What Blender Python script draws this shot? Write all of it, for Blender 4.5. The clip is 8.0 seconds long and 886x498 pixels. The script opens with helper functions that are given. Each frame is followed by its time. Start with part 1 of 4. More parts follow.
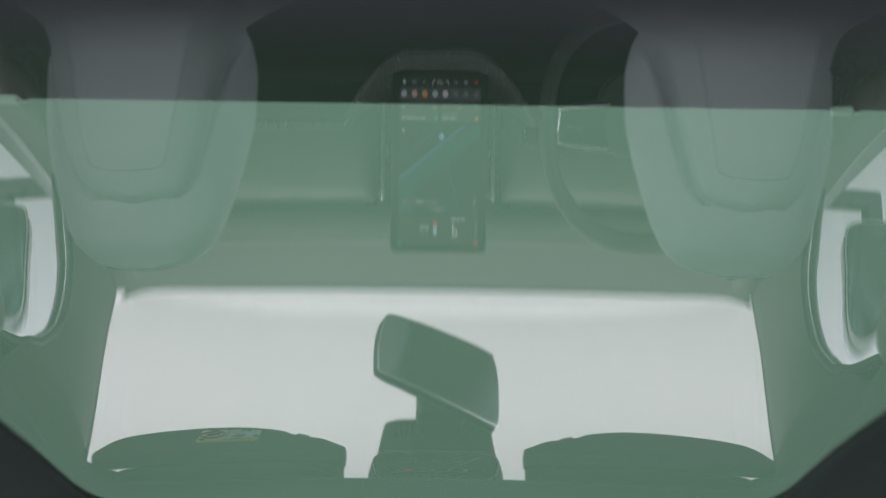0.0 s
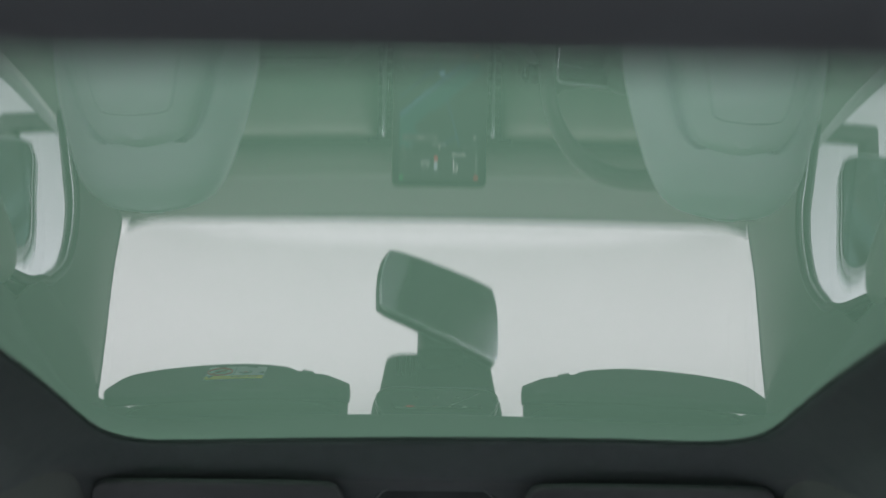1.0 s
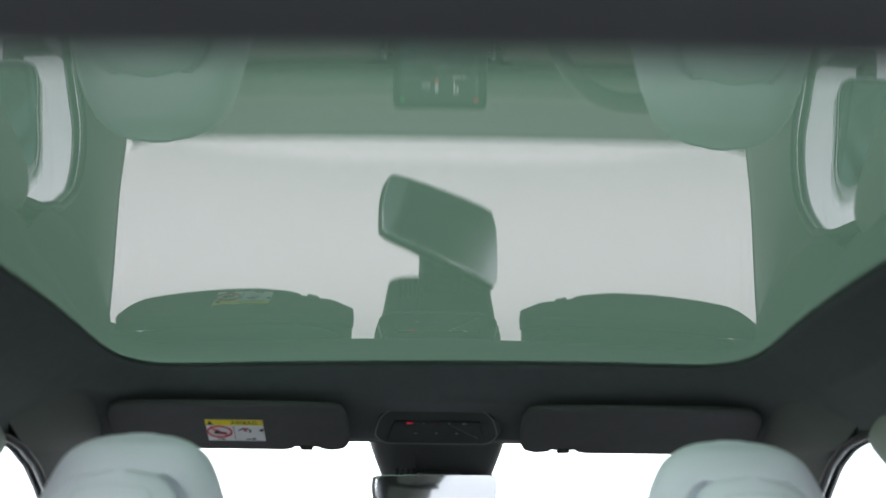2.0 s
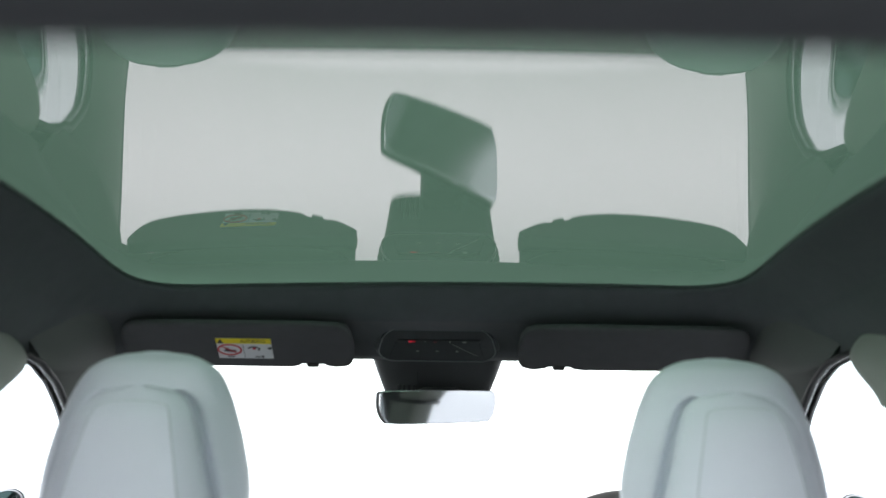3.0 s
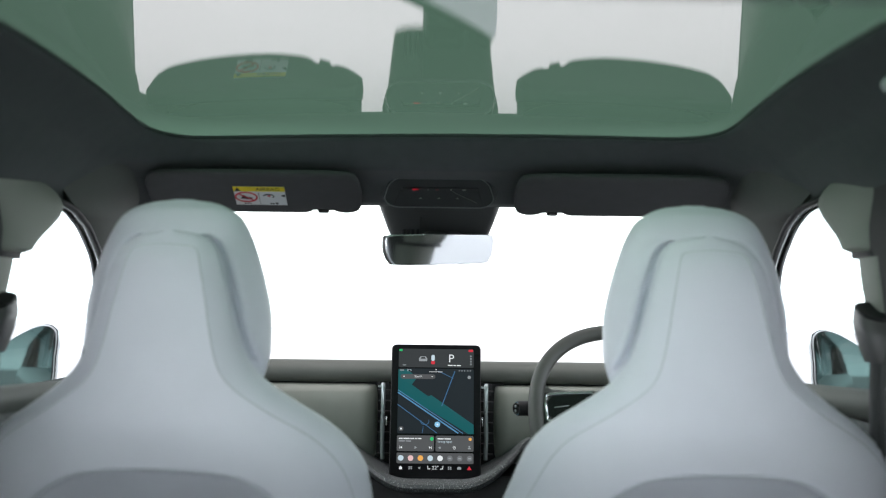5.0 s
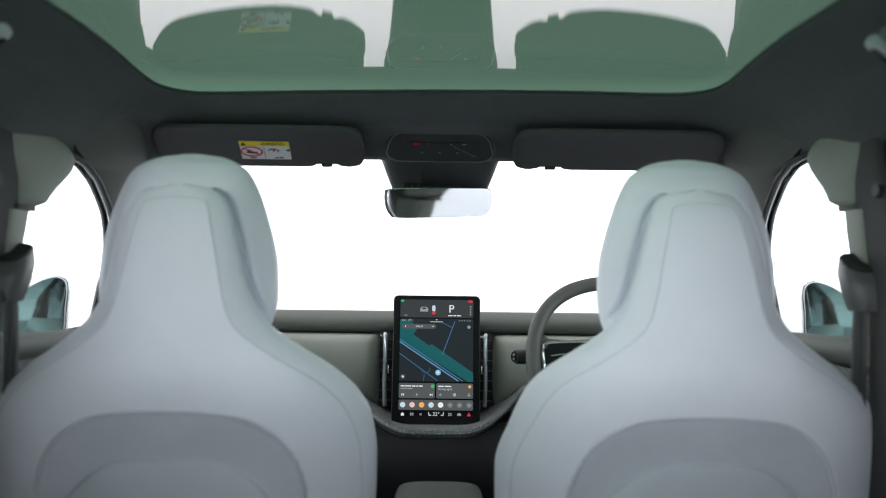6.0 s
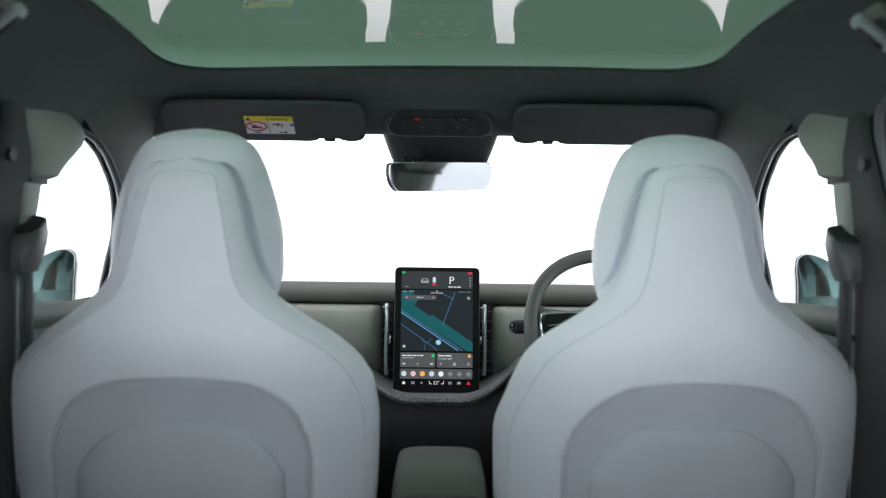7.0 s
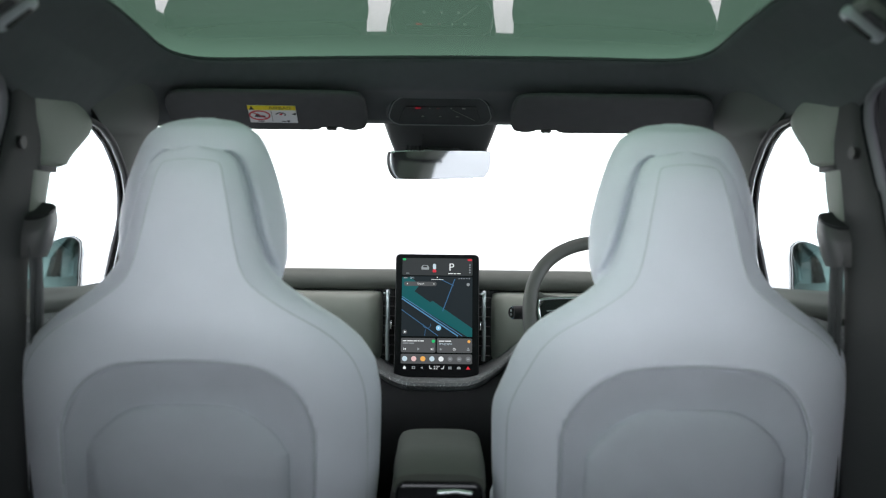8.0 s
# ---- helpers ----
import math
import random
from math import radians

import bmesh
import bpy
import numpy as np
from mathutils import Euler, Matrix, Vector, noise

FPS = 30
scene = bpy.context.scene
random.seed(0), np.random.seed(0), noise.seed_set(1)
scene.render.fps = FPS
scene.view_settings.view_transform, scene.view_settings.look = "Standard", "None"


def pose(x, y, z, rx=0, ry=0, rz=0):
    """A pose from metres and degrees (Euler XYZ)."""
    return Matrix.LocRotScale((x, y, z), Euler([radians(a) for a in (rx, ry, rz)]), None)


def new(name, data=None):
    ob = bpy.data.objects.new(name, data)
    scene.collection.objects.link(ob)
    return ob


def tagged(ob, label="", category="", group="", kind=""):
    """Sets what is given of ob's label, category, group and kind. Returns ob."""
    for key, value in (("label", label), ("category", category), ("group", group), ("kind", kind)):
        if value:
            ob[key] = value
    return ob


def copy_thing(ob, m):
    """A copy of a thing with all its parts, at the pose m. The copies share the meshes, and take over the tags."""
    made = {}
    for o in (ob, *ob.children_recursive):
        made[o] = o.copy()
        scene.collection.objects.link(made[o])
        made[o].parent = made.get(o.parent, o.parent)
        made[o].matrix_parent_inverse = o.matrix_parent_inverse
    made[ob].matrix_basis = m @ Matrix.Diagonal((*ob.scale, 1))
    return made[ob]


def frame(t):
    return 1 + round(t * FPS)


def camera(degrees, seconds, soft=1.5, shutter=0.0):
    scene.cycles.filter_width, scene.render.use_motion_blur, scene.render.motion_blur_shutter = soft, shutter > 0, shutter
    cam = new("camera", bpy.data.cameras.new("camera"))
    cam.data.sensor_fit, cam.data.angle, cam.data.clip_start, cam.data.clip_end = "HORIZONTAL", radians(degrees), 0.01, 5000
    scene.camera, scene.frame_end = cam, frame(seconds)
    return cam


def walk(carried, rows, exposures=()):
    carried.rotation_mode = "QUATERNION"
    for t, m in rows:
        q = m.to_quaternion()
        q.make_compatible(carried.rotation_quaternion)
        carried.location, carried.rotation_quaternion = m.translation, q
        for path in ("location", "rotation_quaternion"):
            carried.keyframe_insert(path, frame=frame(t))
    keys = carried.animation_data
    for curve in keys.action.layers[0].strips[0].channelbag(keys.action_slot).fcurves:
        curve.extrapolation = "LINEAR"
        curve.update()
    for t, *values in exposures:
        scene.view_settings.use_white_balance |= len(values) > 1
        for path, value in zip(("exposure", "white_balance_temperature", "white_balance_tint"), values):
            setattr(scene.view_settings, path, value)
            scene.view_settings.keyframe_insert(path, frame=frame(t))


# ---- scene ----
# ---- camera ----
cam = camera(47.50, 8.0, soft=1.15)
cam.data.dof.use_dof, cam.data.dof.focus_distance, cam.data.dof.aperture_fstop = True, 2.35, 2.8
LEAN = pose(0, 0, 0, 0, 0, 0.70)
PATH = [
    (0.0, pose(0.0026, -1.2379, 1.1801, 114.83, 0, -0.24) @ LEAN),
    (0.5, pose(0.0026, -1.2568, 1.1799, 113.07, 0, -0.24) @ LEAN),
    (1.0, pose(0.0026, -1.2760, 1.1778, 111.17, 0, -0.24) @ LEAN),
    (1.5, pose(0.0026, -1.2975, 1.1752, 109.08, 0, -0.24) @ LEAN),
    (3.0, pose(0.0026, -1.3743, 1.1676, 102.20, 0, -0.24) @ LEAN),
    (3.5, pose(0.0026, -1.4062, 1.1675, 99.92, 0, -0.24) @ LEAN),
    (4.0, pose(0.0026, -1.4374, 1.1657, 97.42, 0, -0.24) @ LEAN),
    (4.5, pose(0.0026, -1.4710, 1.1622, 95.18, 0, -0.24) @ LEAN),
    (6.0, pose(0.0026, -1.5585, 1.1548, 90.72, 0, -0.24) @ LEAN),
    (6.5, pose(0.0026, -1.5856, 1.1513, 89.89, 0, -0.24) @ LEAN),
    (7.0, pose(0.0026, -1.6101, 1.1514, 89.24, 0, -0.24) @ LEAN),
    (7.5, pose(0.0026, -1.6295, 1.1499, 88.85, 0, -0.24) @ LEAN),
    (8.0, pose(0.0026, -1.6487, 1.1473, 88.62, 0, -0.24) @ LEAN),
]
walk(cam, PATH, [(0.0, 0.13), (0.5, 0.10), (1.5, 0.04), (3.0, 0.0), (8.0, 0.0)])

# ---- light ----
world = bpy.data.worlds.new("studio")
scene.world = world
world.use_nodes = True
bg = world.node_tree.nodes["Background"]
bg.inputs["Strength"].default_value = 10.0
wt = world.node_tree
wc = wt.nodes.new("ShaderNodeTexCoord")
ws = wt.nodes.new("ShaderNodeVectorMath")
ws.operation = "DOT_PRODUCT"
ws.inputs[1].default_value = (-0.95, -0.31, 0.0)  # backdrop set brightest beside and behind the passenger side, as unseen fill
wr = wt.nodes.new("ShaderNodeMapRange")
wr.inputs["From Min"].default_value, wr.inputs["From Max"].default_value = -1.0, 1.0
wm = wt.nodes.new("ShaderNodeValToRGB")
wm.color_ramp.elements[0].color = (0.40, 0.43, 0.45, 1)
wm.color_ramp.elements[1].color = (2.00, 2.08, 2.14, 1)
for at, tone in ((0.10, (0.46, 0.50, 0.51, 1)), (0.20, (0.53, 0.58, 0.59, 1)), (0.42, (0.56, 0.61, 0.62, 1)), (0.66, (0.45, 0.475, 0.49, 1)), (0.85, (0.80, 0.84, 0.87, 1))):
    wm.color_ramp.elements.new(at).color = tone
wt.links.new(wc.outputs["Generated"], ws.inputs[0])
wt.links.new(ws.outputs["Value"], wr.inputs["Value"])
wt.links.new(wr.outputs["Result"], wm.inputs["Fac"])
wz = wt.nodes.new("ShaderNodeSeparateXYZ")
wh = wt.nodes.new("ShaderNodeMapRange")  # the backdrop fades above eye height
wh.inputs["From Min"].default_value, wh.inputs["From Max"].default_value = 0.03, 0.18
wh.inputs["To Min"].default_value, wh.inputs["To Max"].default_value = 1.0, 0.24
wv = wt.nodes.new("ShaderNodeVectorMath")
wv.operation = "SCALE"
wt.links.new(wc.outputs["Generated"], wz.inputs["Vector"])
wt.links.new(wz.outputs["Z"], wh.inputs["Value"])
wt.links.new(wm.outputs["Color"], wv.inputs[0])
wt.links.new(wh.outputs["Result"], wv.inputs["Scale"])
total = wv.outputs["Vector"]


def fill_light(axis, edge, core, tone):
    """Adds an unseen, soft-edged fill light to the backdrop in that direction."""
    d = wt.nodes.new("ShaderNodeVectorMath")
    d.operation = "DOT_PRODUCT"
    d.inputs[1].default_value = Vector(axis).normalized()
    wt.links.new(wc.outputs["Generated"], d.inputs[0])
    r = wt.nodes.new("ShaderNodeMapRange")
    r.interpolation_type = "SMOOTHSTEP"
    r.inputs["From Min"].default_value, r.inputs["From Max"].default_value = edge, core
    wt.links.new(d.outputs["Value"], r.inputs["Value"])
    c = wt.nodes.new("ShaderNodeVectorMath")
    c.operation = "MULTIPLY_ADD"
    c.inputs[1].default_value = tone
    wt.links.new(r.outputs["Result"], c.inputs[0])
    wt.links.new(total, c.inputs[2])
    return c.outputs["Vector"]


# assumed lights, added to balance the brightness of seats, headliner and floor
total = fill_light((-0.20, -1.0, 0.10), 0.82, 0.96, (0.228, 0.240, 0.272))  # fill from behind, through the open tailgate
total = fill_light((-0.80, -0.10, 0.60), 0.80, 0.95, (0.20, 0.207, 0.21))  # fill from high beside the passenger door
total = fill_light((0.0, -0.10, 1.0), 0.70, 0.88, (0.168, 0.138, 0.154))  # fill from over the car
total = fill_light((0.88, -0.47, 0.10), 0.82, 0.95, (0.42, 0.415, 0.455))  # fill from beside the driver's rear door
wt.links.new(total, bg.inputs["Color"])


# ---- materials ----
def material(name, color, rough=0.6, metal=0.0, grain=900.0, grain_bump=0.0, blotch=9.0, vary=0.12, spec=0.5, flecks=0.0, sheen=0.0, coat=0.0):
    """A surface with fine grain (bump), broad tone variation and, where asked for, pale flecks."""
    m = bpy.data.materials.new(name)
    m.use_nodes = True
    nt = m.node_tree
    b = nt.nodes["Principled BSDF"]
    b.inputs["Roughness"].default_value = rough
    b.inputs["Metallic"].default_value = metal
    b.inputs["Specular IOR Level"].default_value = spec
    b.inputs["Sheen Weight"].default_value = sheen
    b.inputs["Coat Weight"].default_value = coat
    co = nt.nodes.new("ShaderNodeTexCoord")
    n = nt.nodes.new("ShaderNodeTexNoise")
    n.inputs["Scale"].default_value = blotch
    n.inputs["Detail"].default_value = 5
    nt.links.new(co.outputs["Object"], n.inputs["Vector"])
    ramp = nt.nodes.new("ShaderNodeMapRange")
    ramp.inputs["From Min"].default_value, ramp.inputs["From Max"].default_value = 0.3, 0.7
    ramp.inputs["To Min"].default_value, ramp.inputs["To Max"].default_value = 1 - vary, 1 + vary
    nt.links.new(n.outputs["Fac"], ramp.inputs["Value"])
    mul = nt.nodes.new("ShaderNodeVectorMath")
    mul.operation = "SCALE"
    mul.inputs[0].default_value = color
    nt.links.new(ramp.outputs["Result"], mul.inputs["Scale"])
    out = mul.outputs["Vector"]
    g = nt.nodes.new("ShaderNodeTexNoise")
    g.inputs["Scale"].default_value = grain
    g.inputs["Detail"].default_value = 2
    nt.links.new(co.outputs["Object"], g.inputs["Vector"])
    if flecks:
        v = nt.nodes.new("ShaderNodeTexNoise")
        v.inputs["Scale"].default_value = 420
        v.inputs["Detail"].default_value = 1
        nt.links.new(co.outputs["Object"], v.inputs["Vector"])
        r = nt.nodes.new("ShaderNodeMapRange")
        r.inputs["From Min"].default_value, r.inputs["From Max"].default_value = 0.63, 0.68
        r.inputs["To Max"].default_value = flecks
        nt.links.new(v.outputs["Fac"], r.inputs["Value"])
        mx = nt.nodes.new("ShaderNodeMix")
        mx.data_type = "RGBA"
        nt.links.new(r.outputs["Result"], mx.inputs["Factor"])
        nt.links.new(out, mx.inputs["A"])
        mx.inputs["B"].default_value = (0.75, 0.78, 0.78, 1)
        out = mx.outputs["Result"]
    nt.links.new(out, b.inputs["Base Color"])
    if grain_bump:
        bump = nt.nodes.new("ShaderNodeBump")
        bump.inputs["Strength"].default_value = grain_bump
        bump.inputs["Distance"].default_value = 0.0006
        nt.links.new(g.outputs["Fac"], bump.inputs["Height"])
        nt.links.new(bump.outputs["Normal"], b.inputs["Normal"])
    rr = nt.nodes.new("ShaderNodeMapRange")
    rr.inputs["To Min"].default_value, rr.inputs["To Max"].default_value = max(0.02, rough - 0.06), min(1, rough + 0.06)
    nt.links.new(n.outputs["Fac"], rr.inputs["Value"])
    nt.links.new(rr.outputs["Result"], b.inputs["Roughness"])
    return m


def glass(name, tint, low=0.04, power=5.0, rough=0.0, gloss=(1, 1, 1)):
    """A thin pane: what lies behind it, tinted, and a reflection that grows towards grazing."""
    m = bpy.data.materials.new(name)
    m.use_nodes = True
    nt = m.node_tree
    nt.nodes.clear()
    o = nt.nodes.new("ShaderNodeOutputMaterial")
    t = nt.nodes.new("ShaderNodeBsdfTransparent")
    t.inputs["Color"].default_value = (*tint, 1)
    g = nt.nodes.new("ShaderNodeBsdfGlossy")
    g.inputs["Roughness"].default_value = rough
    g.inputs["Color"].default_value = (*gloss, 1)
    f = nt.nodes.new("ShaderNodeLayerWeight")
    f.inputs["Blend"].default_value = 0.5
    pw = nt.nodes.new("ShaderNodeMath")
    pw.operation = "POWER"
    pw.inputs[1].default_value = power
    nt.links.new(f.outputs["Facing"], pw.inputs[0])
    ad = nt.nodes.new("ShaderNodeMath")
    ad.operation = "MULTIPLY_ADD"
    ad.inputs[1].default_value, ad.inputs[2].default_value = 1 - low, low
    nt.links.new(pw.outputs["Value"], ad.inputs[0])
    mix = nt.nodes.new("ShaderNodeMixShader")
    nt.links.new(ad.outputs["Value"], mix.inputs["Fac"])
    nt.links.new(t.outputs["BSDF"], mix.inputs[1])
    nt.links.new(g.outputs["BSDF"], mix.inputs[2])
    nt.links.new(mix.outputs["Shader"], o.inputs["Surface"])
    return m


def glow(name, color, strength):
    m = bpy.data.materials.new(name)
    m.use_nodes = True
    b = m.node_tree.nodes["Principled BSDF"]
    b.inputs["Base Color"].default_value = (0.01, 0.01, 0.01, 1)
    b.inputs["Roughness"].default_value = 0.25
    b.inputs["Specular IOR Level"].default_value = 0.08
    b.inputs["Emission Color"].default_value = (*color, 1)
    b.inputs["Emission Strength"].default_value = strength
    return m


HEADLINER = material("headliner_cloth", (0.083, 0.089, 0.092), 0.95, grain=1500, blotch=40, vary=0.05, spec=0.15, sheen=0.1)
VISOR = material("visor_cloth", (0.078, 0.078, 0.080), 0.9, grain=1300, blotch=40, vary=0.05, spec=0.2)
BLACK = material("black_plastic", (0.012, 0.012, 0.013), 0.5, grain=900, grain_bump=0.25)
BUTTON = material("button_plastic", (0.024, 0.023, 0.023), 0.5, grain=800, grain_bump=0.2)
RUBBER = material("black_rubber", (0.010, 0.010, 0.011), 0.65, grain=500, grain_bump=0.15)
SEAL = material("foam_seal", (0.008, 0.008, 0.009), 0.85, grain=500, grain_bump=0.15, spec=0.12)
# pale tone for the light on the rear door frame beside the seal
LIT_FRAME = material("seal_lip_cloth", (0.150, 0.146, 0.158), 0.8, grain=900, grain_bump=0.3, spec=0.2)
GLOSS = material("gloss_black", (0.006, 0.006, 0.007), 0.12, grain=300, vary=0.05)
COATED = material("coated_screen_glass", (0.006, 0.006, 0.007), 0.15, grain=300, vary=0.05, spec=0.12)
TRIM = material("pillar_plastic", (0.205, 0.218, 0.192), 0.62, grain=1100, grain_bump=0.5, vary=0.06)
TRIM_DARK = material("dark_pillar_plastic", (0.050, 0.049, 0.050), 0.75, grain=1100, grain_bump=0.5, vary=0.08, spec=0.2)
DASH = material("dash_soft_plastic", (0.205, 0.226, 0.193), 0.52, grain=1000, grain_bump=0.6, vary=0.06)
DASH_ROLL = material("dash_roll_plastic", (0.090, 0.099, 0.086), 0.6, grain=1000, grain_bump=0.6, vary=0.06)
A_TRIM = material("windscreen_pillar_plastic", (0.092, 0.096, 0.090), 0.8, grain=1100, grain_bump=0.5, vary=0.06)
DASH_DARK = material("dash_dark_plastic", (0.024, 0.025, 0.025), 0.85, grain=1000, grain_bump=0.5, spec=0.15)
SPECKLE = material("speckled_decor", (0.085, 0.095, 0.095), 0.5, grain=700, grain_bump=0.3, flecks=0.8)
SEAT = material("seat_leatherette", (0.757, 0.777, 0.836), 0.55, grain=1400, grain_bump=0.45, blotch=6, vary=0.035, spec=0.4)
SEAT_KNIT = material("seat_knit", (0.575, 0.597, 0.645), 0.85, grain=1900, grain_bump=0.8, blotch=7, vary=0.05, spec=0.25)
SEAM = material("seam_thread", (0.56, 0.60, 0.62), 0.8)
CHROME = material("satin_chrome", (0.75, 0.76, 0.77), 0.22, metal=1.0, vary=0.03)
MIRROR = material("mirror_silver", (0.38, 0.39, 0.394), 0.02, metal=1.0, vary=0.0)
MIRROR_OUT = material("tinted_mirror_silver", (0.042, 0.068, 0.063), 0.02, metal=1.0, vary=0.0)
PAINT = material("grey_green_paint", (0.16, 0.19, 0.18), 0.3, metal=0.3, coat=0.6, vary=0.03)
BELT = material("belt_webbing", (0.052, 0.053, 0.055), 0.8, grain=700, grain_bump=0.8)
CARPET = material("carpet", (0.02, 0.02, 0.021), 0.95, grain=600, grain_bump=1.0, spec=0.1)
CARPET_REAR = material("pale_bench_cloth", (0.50, 0.51, 0.55), 0.9, grain=600, grain_bump=1.0, spec=0.1)
STUDIO = material("studio_floor_paint", (0.86, 0.87, 0.88), 0.5, blotch=0.8, vary=0.02)
WHEEL = material("wheel_leather", (0.078, 0.082, 0.074), 0.5, grain=900, grain_bump=0.5)
PAPER = material("label_paper", (0.72, 0.73, 0.74), 0.5, vary=0.03)
YELLOW = material("label_yellow", (0.80, 0.66, 0.03), 0.5, vary=0.03)
RED = material("label_red", (0.55, 0.04, 0.06), 0.5, vary=0.03)
INK = material("label_ink", (0.02, 0.02, 0.02), 0.5, vary=0.03)
PALE_CLIP = material("pale_clip_plastic", (0.30, 0.31, 0.29), 0.5, vary=0.05)
GUIDE = material("guide_plastic", (0.075, 0.073, 0.074), 0.45, grain=800, grain_bump=0.25)
ROOF_GLASS = glass("green_roof_glass", (0.092, 0.155, 0.112), low=0.105, power=4.4, gloss=(0.96, 0.88, 0.91))
CLEAR = glass("windscreen_glass", (0.97, 0.96, 0.95), low=0.01)
SIDE_GLASS = glass("side_glass", (0.76, 0.79, 0.81), low=0.01)
REAR_GLASS = glass("dark_rear_glass", (0.070, 0.070, 0.080), low=0.03)


# ---- mesh helpers ----
def link(name, bm, mat, smooth=True):
    me = bpy.data.meshes.new(name)
    bmesh.ops.recalc_face_normals(bm, faces=bm.faces)
    bm.to_mesh(me)
    bm.free()
    if mat:
        me.materials.append(mat)
    for p in me.polygons:
        p.use_smooth = smooth
    if smooth:
        me.set_sharp_from_angle(angle=radians(42))
    return new(name, me)


def part(name, bm, mat, parent=None, label="", smooth=True):
    ob = link(name, bm, mat, smooth)
    if parent:
        ob.parent = parent
        ob.matrix_parent_inverse = parent.matrix_world.inverted()
    if label:
        tagged(ob, label)
    return ob


def thing(name, label, category, at=(0, 0, 0), kind="", group=""):
    ob = new(name)
    ob.empty_display_size = 0.05
    ob.matrix_basis = Matrix.Translation(at)
    bpy.context.view_layer.update()
    return tagged(ob, label, category, group, kind)


def loft(rings, closed=True, caps=True):
    """Skin over rings of equally many points."""
    bm = bmesh.new()
    vs = [[bm.verts.new(p) for p in r] for r in rings]
    n = len(rings[0])
    for a, b in zip(vs, vs[1:]):
        for i in range(n if closed else n - 1):
            j = (i + 1) % n
            bm.faces.new((a[i], a[j], b[j], b[i]))
    if caps and closed:
        bm.faces.new(vs[0][::-1])
        bm.faces.new(vs[-1])
    return bm


def smooth_path(points, steps=8, closed=False):
    """Catmull-Rom through the points."""
    p = [Vector(q) for q in points]
    out = []
    n = len(p)
    for i in range(n if closed else n - 1):
        a, b, c, d = (p[(i + k) % n] if closed else p[min(max(i + k, 0), n - 1)] for k in (-1, 0, 1, 2))
        for s in range(steps):
            t = s / steps
            out.append(0.5 * ((2 * b) + (c - a) * t + (2 * a - 5 * b + 4 * c - d) * t * t + (3 * b - a - 3 * c + d) * t ** 3))
    if not closed:
        out.append(p[-1])
    return out


def tube(points, rx, ry=None, sides=12, closed=False, up=(0, 0, 1)):
    """A bar of round or oval section along a path."""
    ry = ry or rx
    pts = [Vector(q) for q in points]
    n = len(pts)
    rings = []
    for i, q in enumerate(pts):
        a, b = (pts[i - 1], pts[(i + 1) % n]) if closed else (pts[max(i - 1, 0)], pts[min(i + 1, n - 1)])
        d = (b - a).normalized()
        u = Vector(up)
        s = d.cross(u)
        s = s.normalized() if s.length > 1e-4 else d.orthogonal().normalized()
        w = s.cross(d)
        rings.append([q + s * rx * math.cos(k * math.tau / sides) + w * ry * math.sin(k * math.tau / sides) for k in range(sides)])
    if closed:
        rings.append(rings[0])
    bm = loft(rings, True, not closed)
    if closed:
        bmesh.ops.remove_doubles(bm, verts=bm.verts, dist=1e-6)
    return bm


def rounded(w, h, r, k=6):
    """Outline of a rounded rectangle about the origin."""
    out = []
    for cx, cy, a in ((w / 2 - r, h / 2 - r, 0), (-w / 2 + r, h / 2 - r, 90), (-w / 2 + r, -h / 2 + r, 180), (w / 2 - r, -h / 2 + r, 270)):
        for i in range(k + 1):
            t = radians(a + 90 * i / k)
            out.append((cx + r * math.cos(t), cy + r * math.sin(t)))
    return out


def slab(outline, depth, m, edge=0.0):
    """A plate with the outline in its own xy plane, from z = 0 to depth, with softened edges, set by the pose m."""
    n = len(outline)
    c = Vector((sum(p[0] for p in outline) / n, sum(p[1] for p in outline) / n))

    def ring(inset, z):
        r = []
        for i, p in enumerate(outline):
            a, b = Vector(outline[i - 1]), Vector(outline[(i + 1) % n])
            t = (b - a).normalized()
            nrm = Vector((-t.y, t.x))
            q = Vector(p) + nrm * inset
            r.append(m @ Vector((q.x, q.y, z)))
        return r
    if edge:
        e = edge
        rs = [ring(e, 0), ring(e * 0.3, e * 0.3), ring(0, e), ring(0, depth - e), ring(e * 0.3, depth - e * 0.3), ring(e, depth), ring(e * 1.7, depth)]
    else:
        rs = [ring(0, 0), ring(0, depth)]
    return loft(rs)


def box(x0, x1, y0, y1, z0, z1, r=0.006):
    m = pose((x0 + x1) / 2, (y0 + y1) / 2, z0)
    rr = min(r * 1.5, (x1 - x0) * 0.45, (y1 - y0) * 0.45)
    return slab(rounded(x1 - x0, y1 - y0, rr, 3), z1 - z0, m, min(r, (z1 - z0) * 0.4, rr * 0.9))


def face_pose(origin, right, up):
    """A pose whose x and y run along right and up, and whose z faces out of the plate."""
    x = Vector(right).normalized()
    z = x.cross(Vector(up)).normalized()
    y = z.cross(x)
    m = Matrix((x, y, z)).transposed().to_4x4()
    m.translation = Vector(origin)
    return m


def oval(cx, cy, rx, ry, n=24):
    return [(cx + rx * math.cos(i * math.tau / n), cy + ry * math.sin(i * math.tau / n)) for i in range(n)]


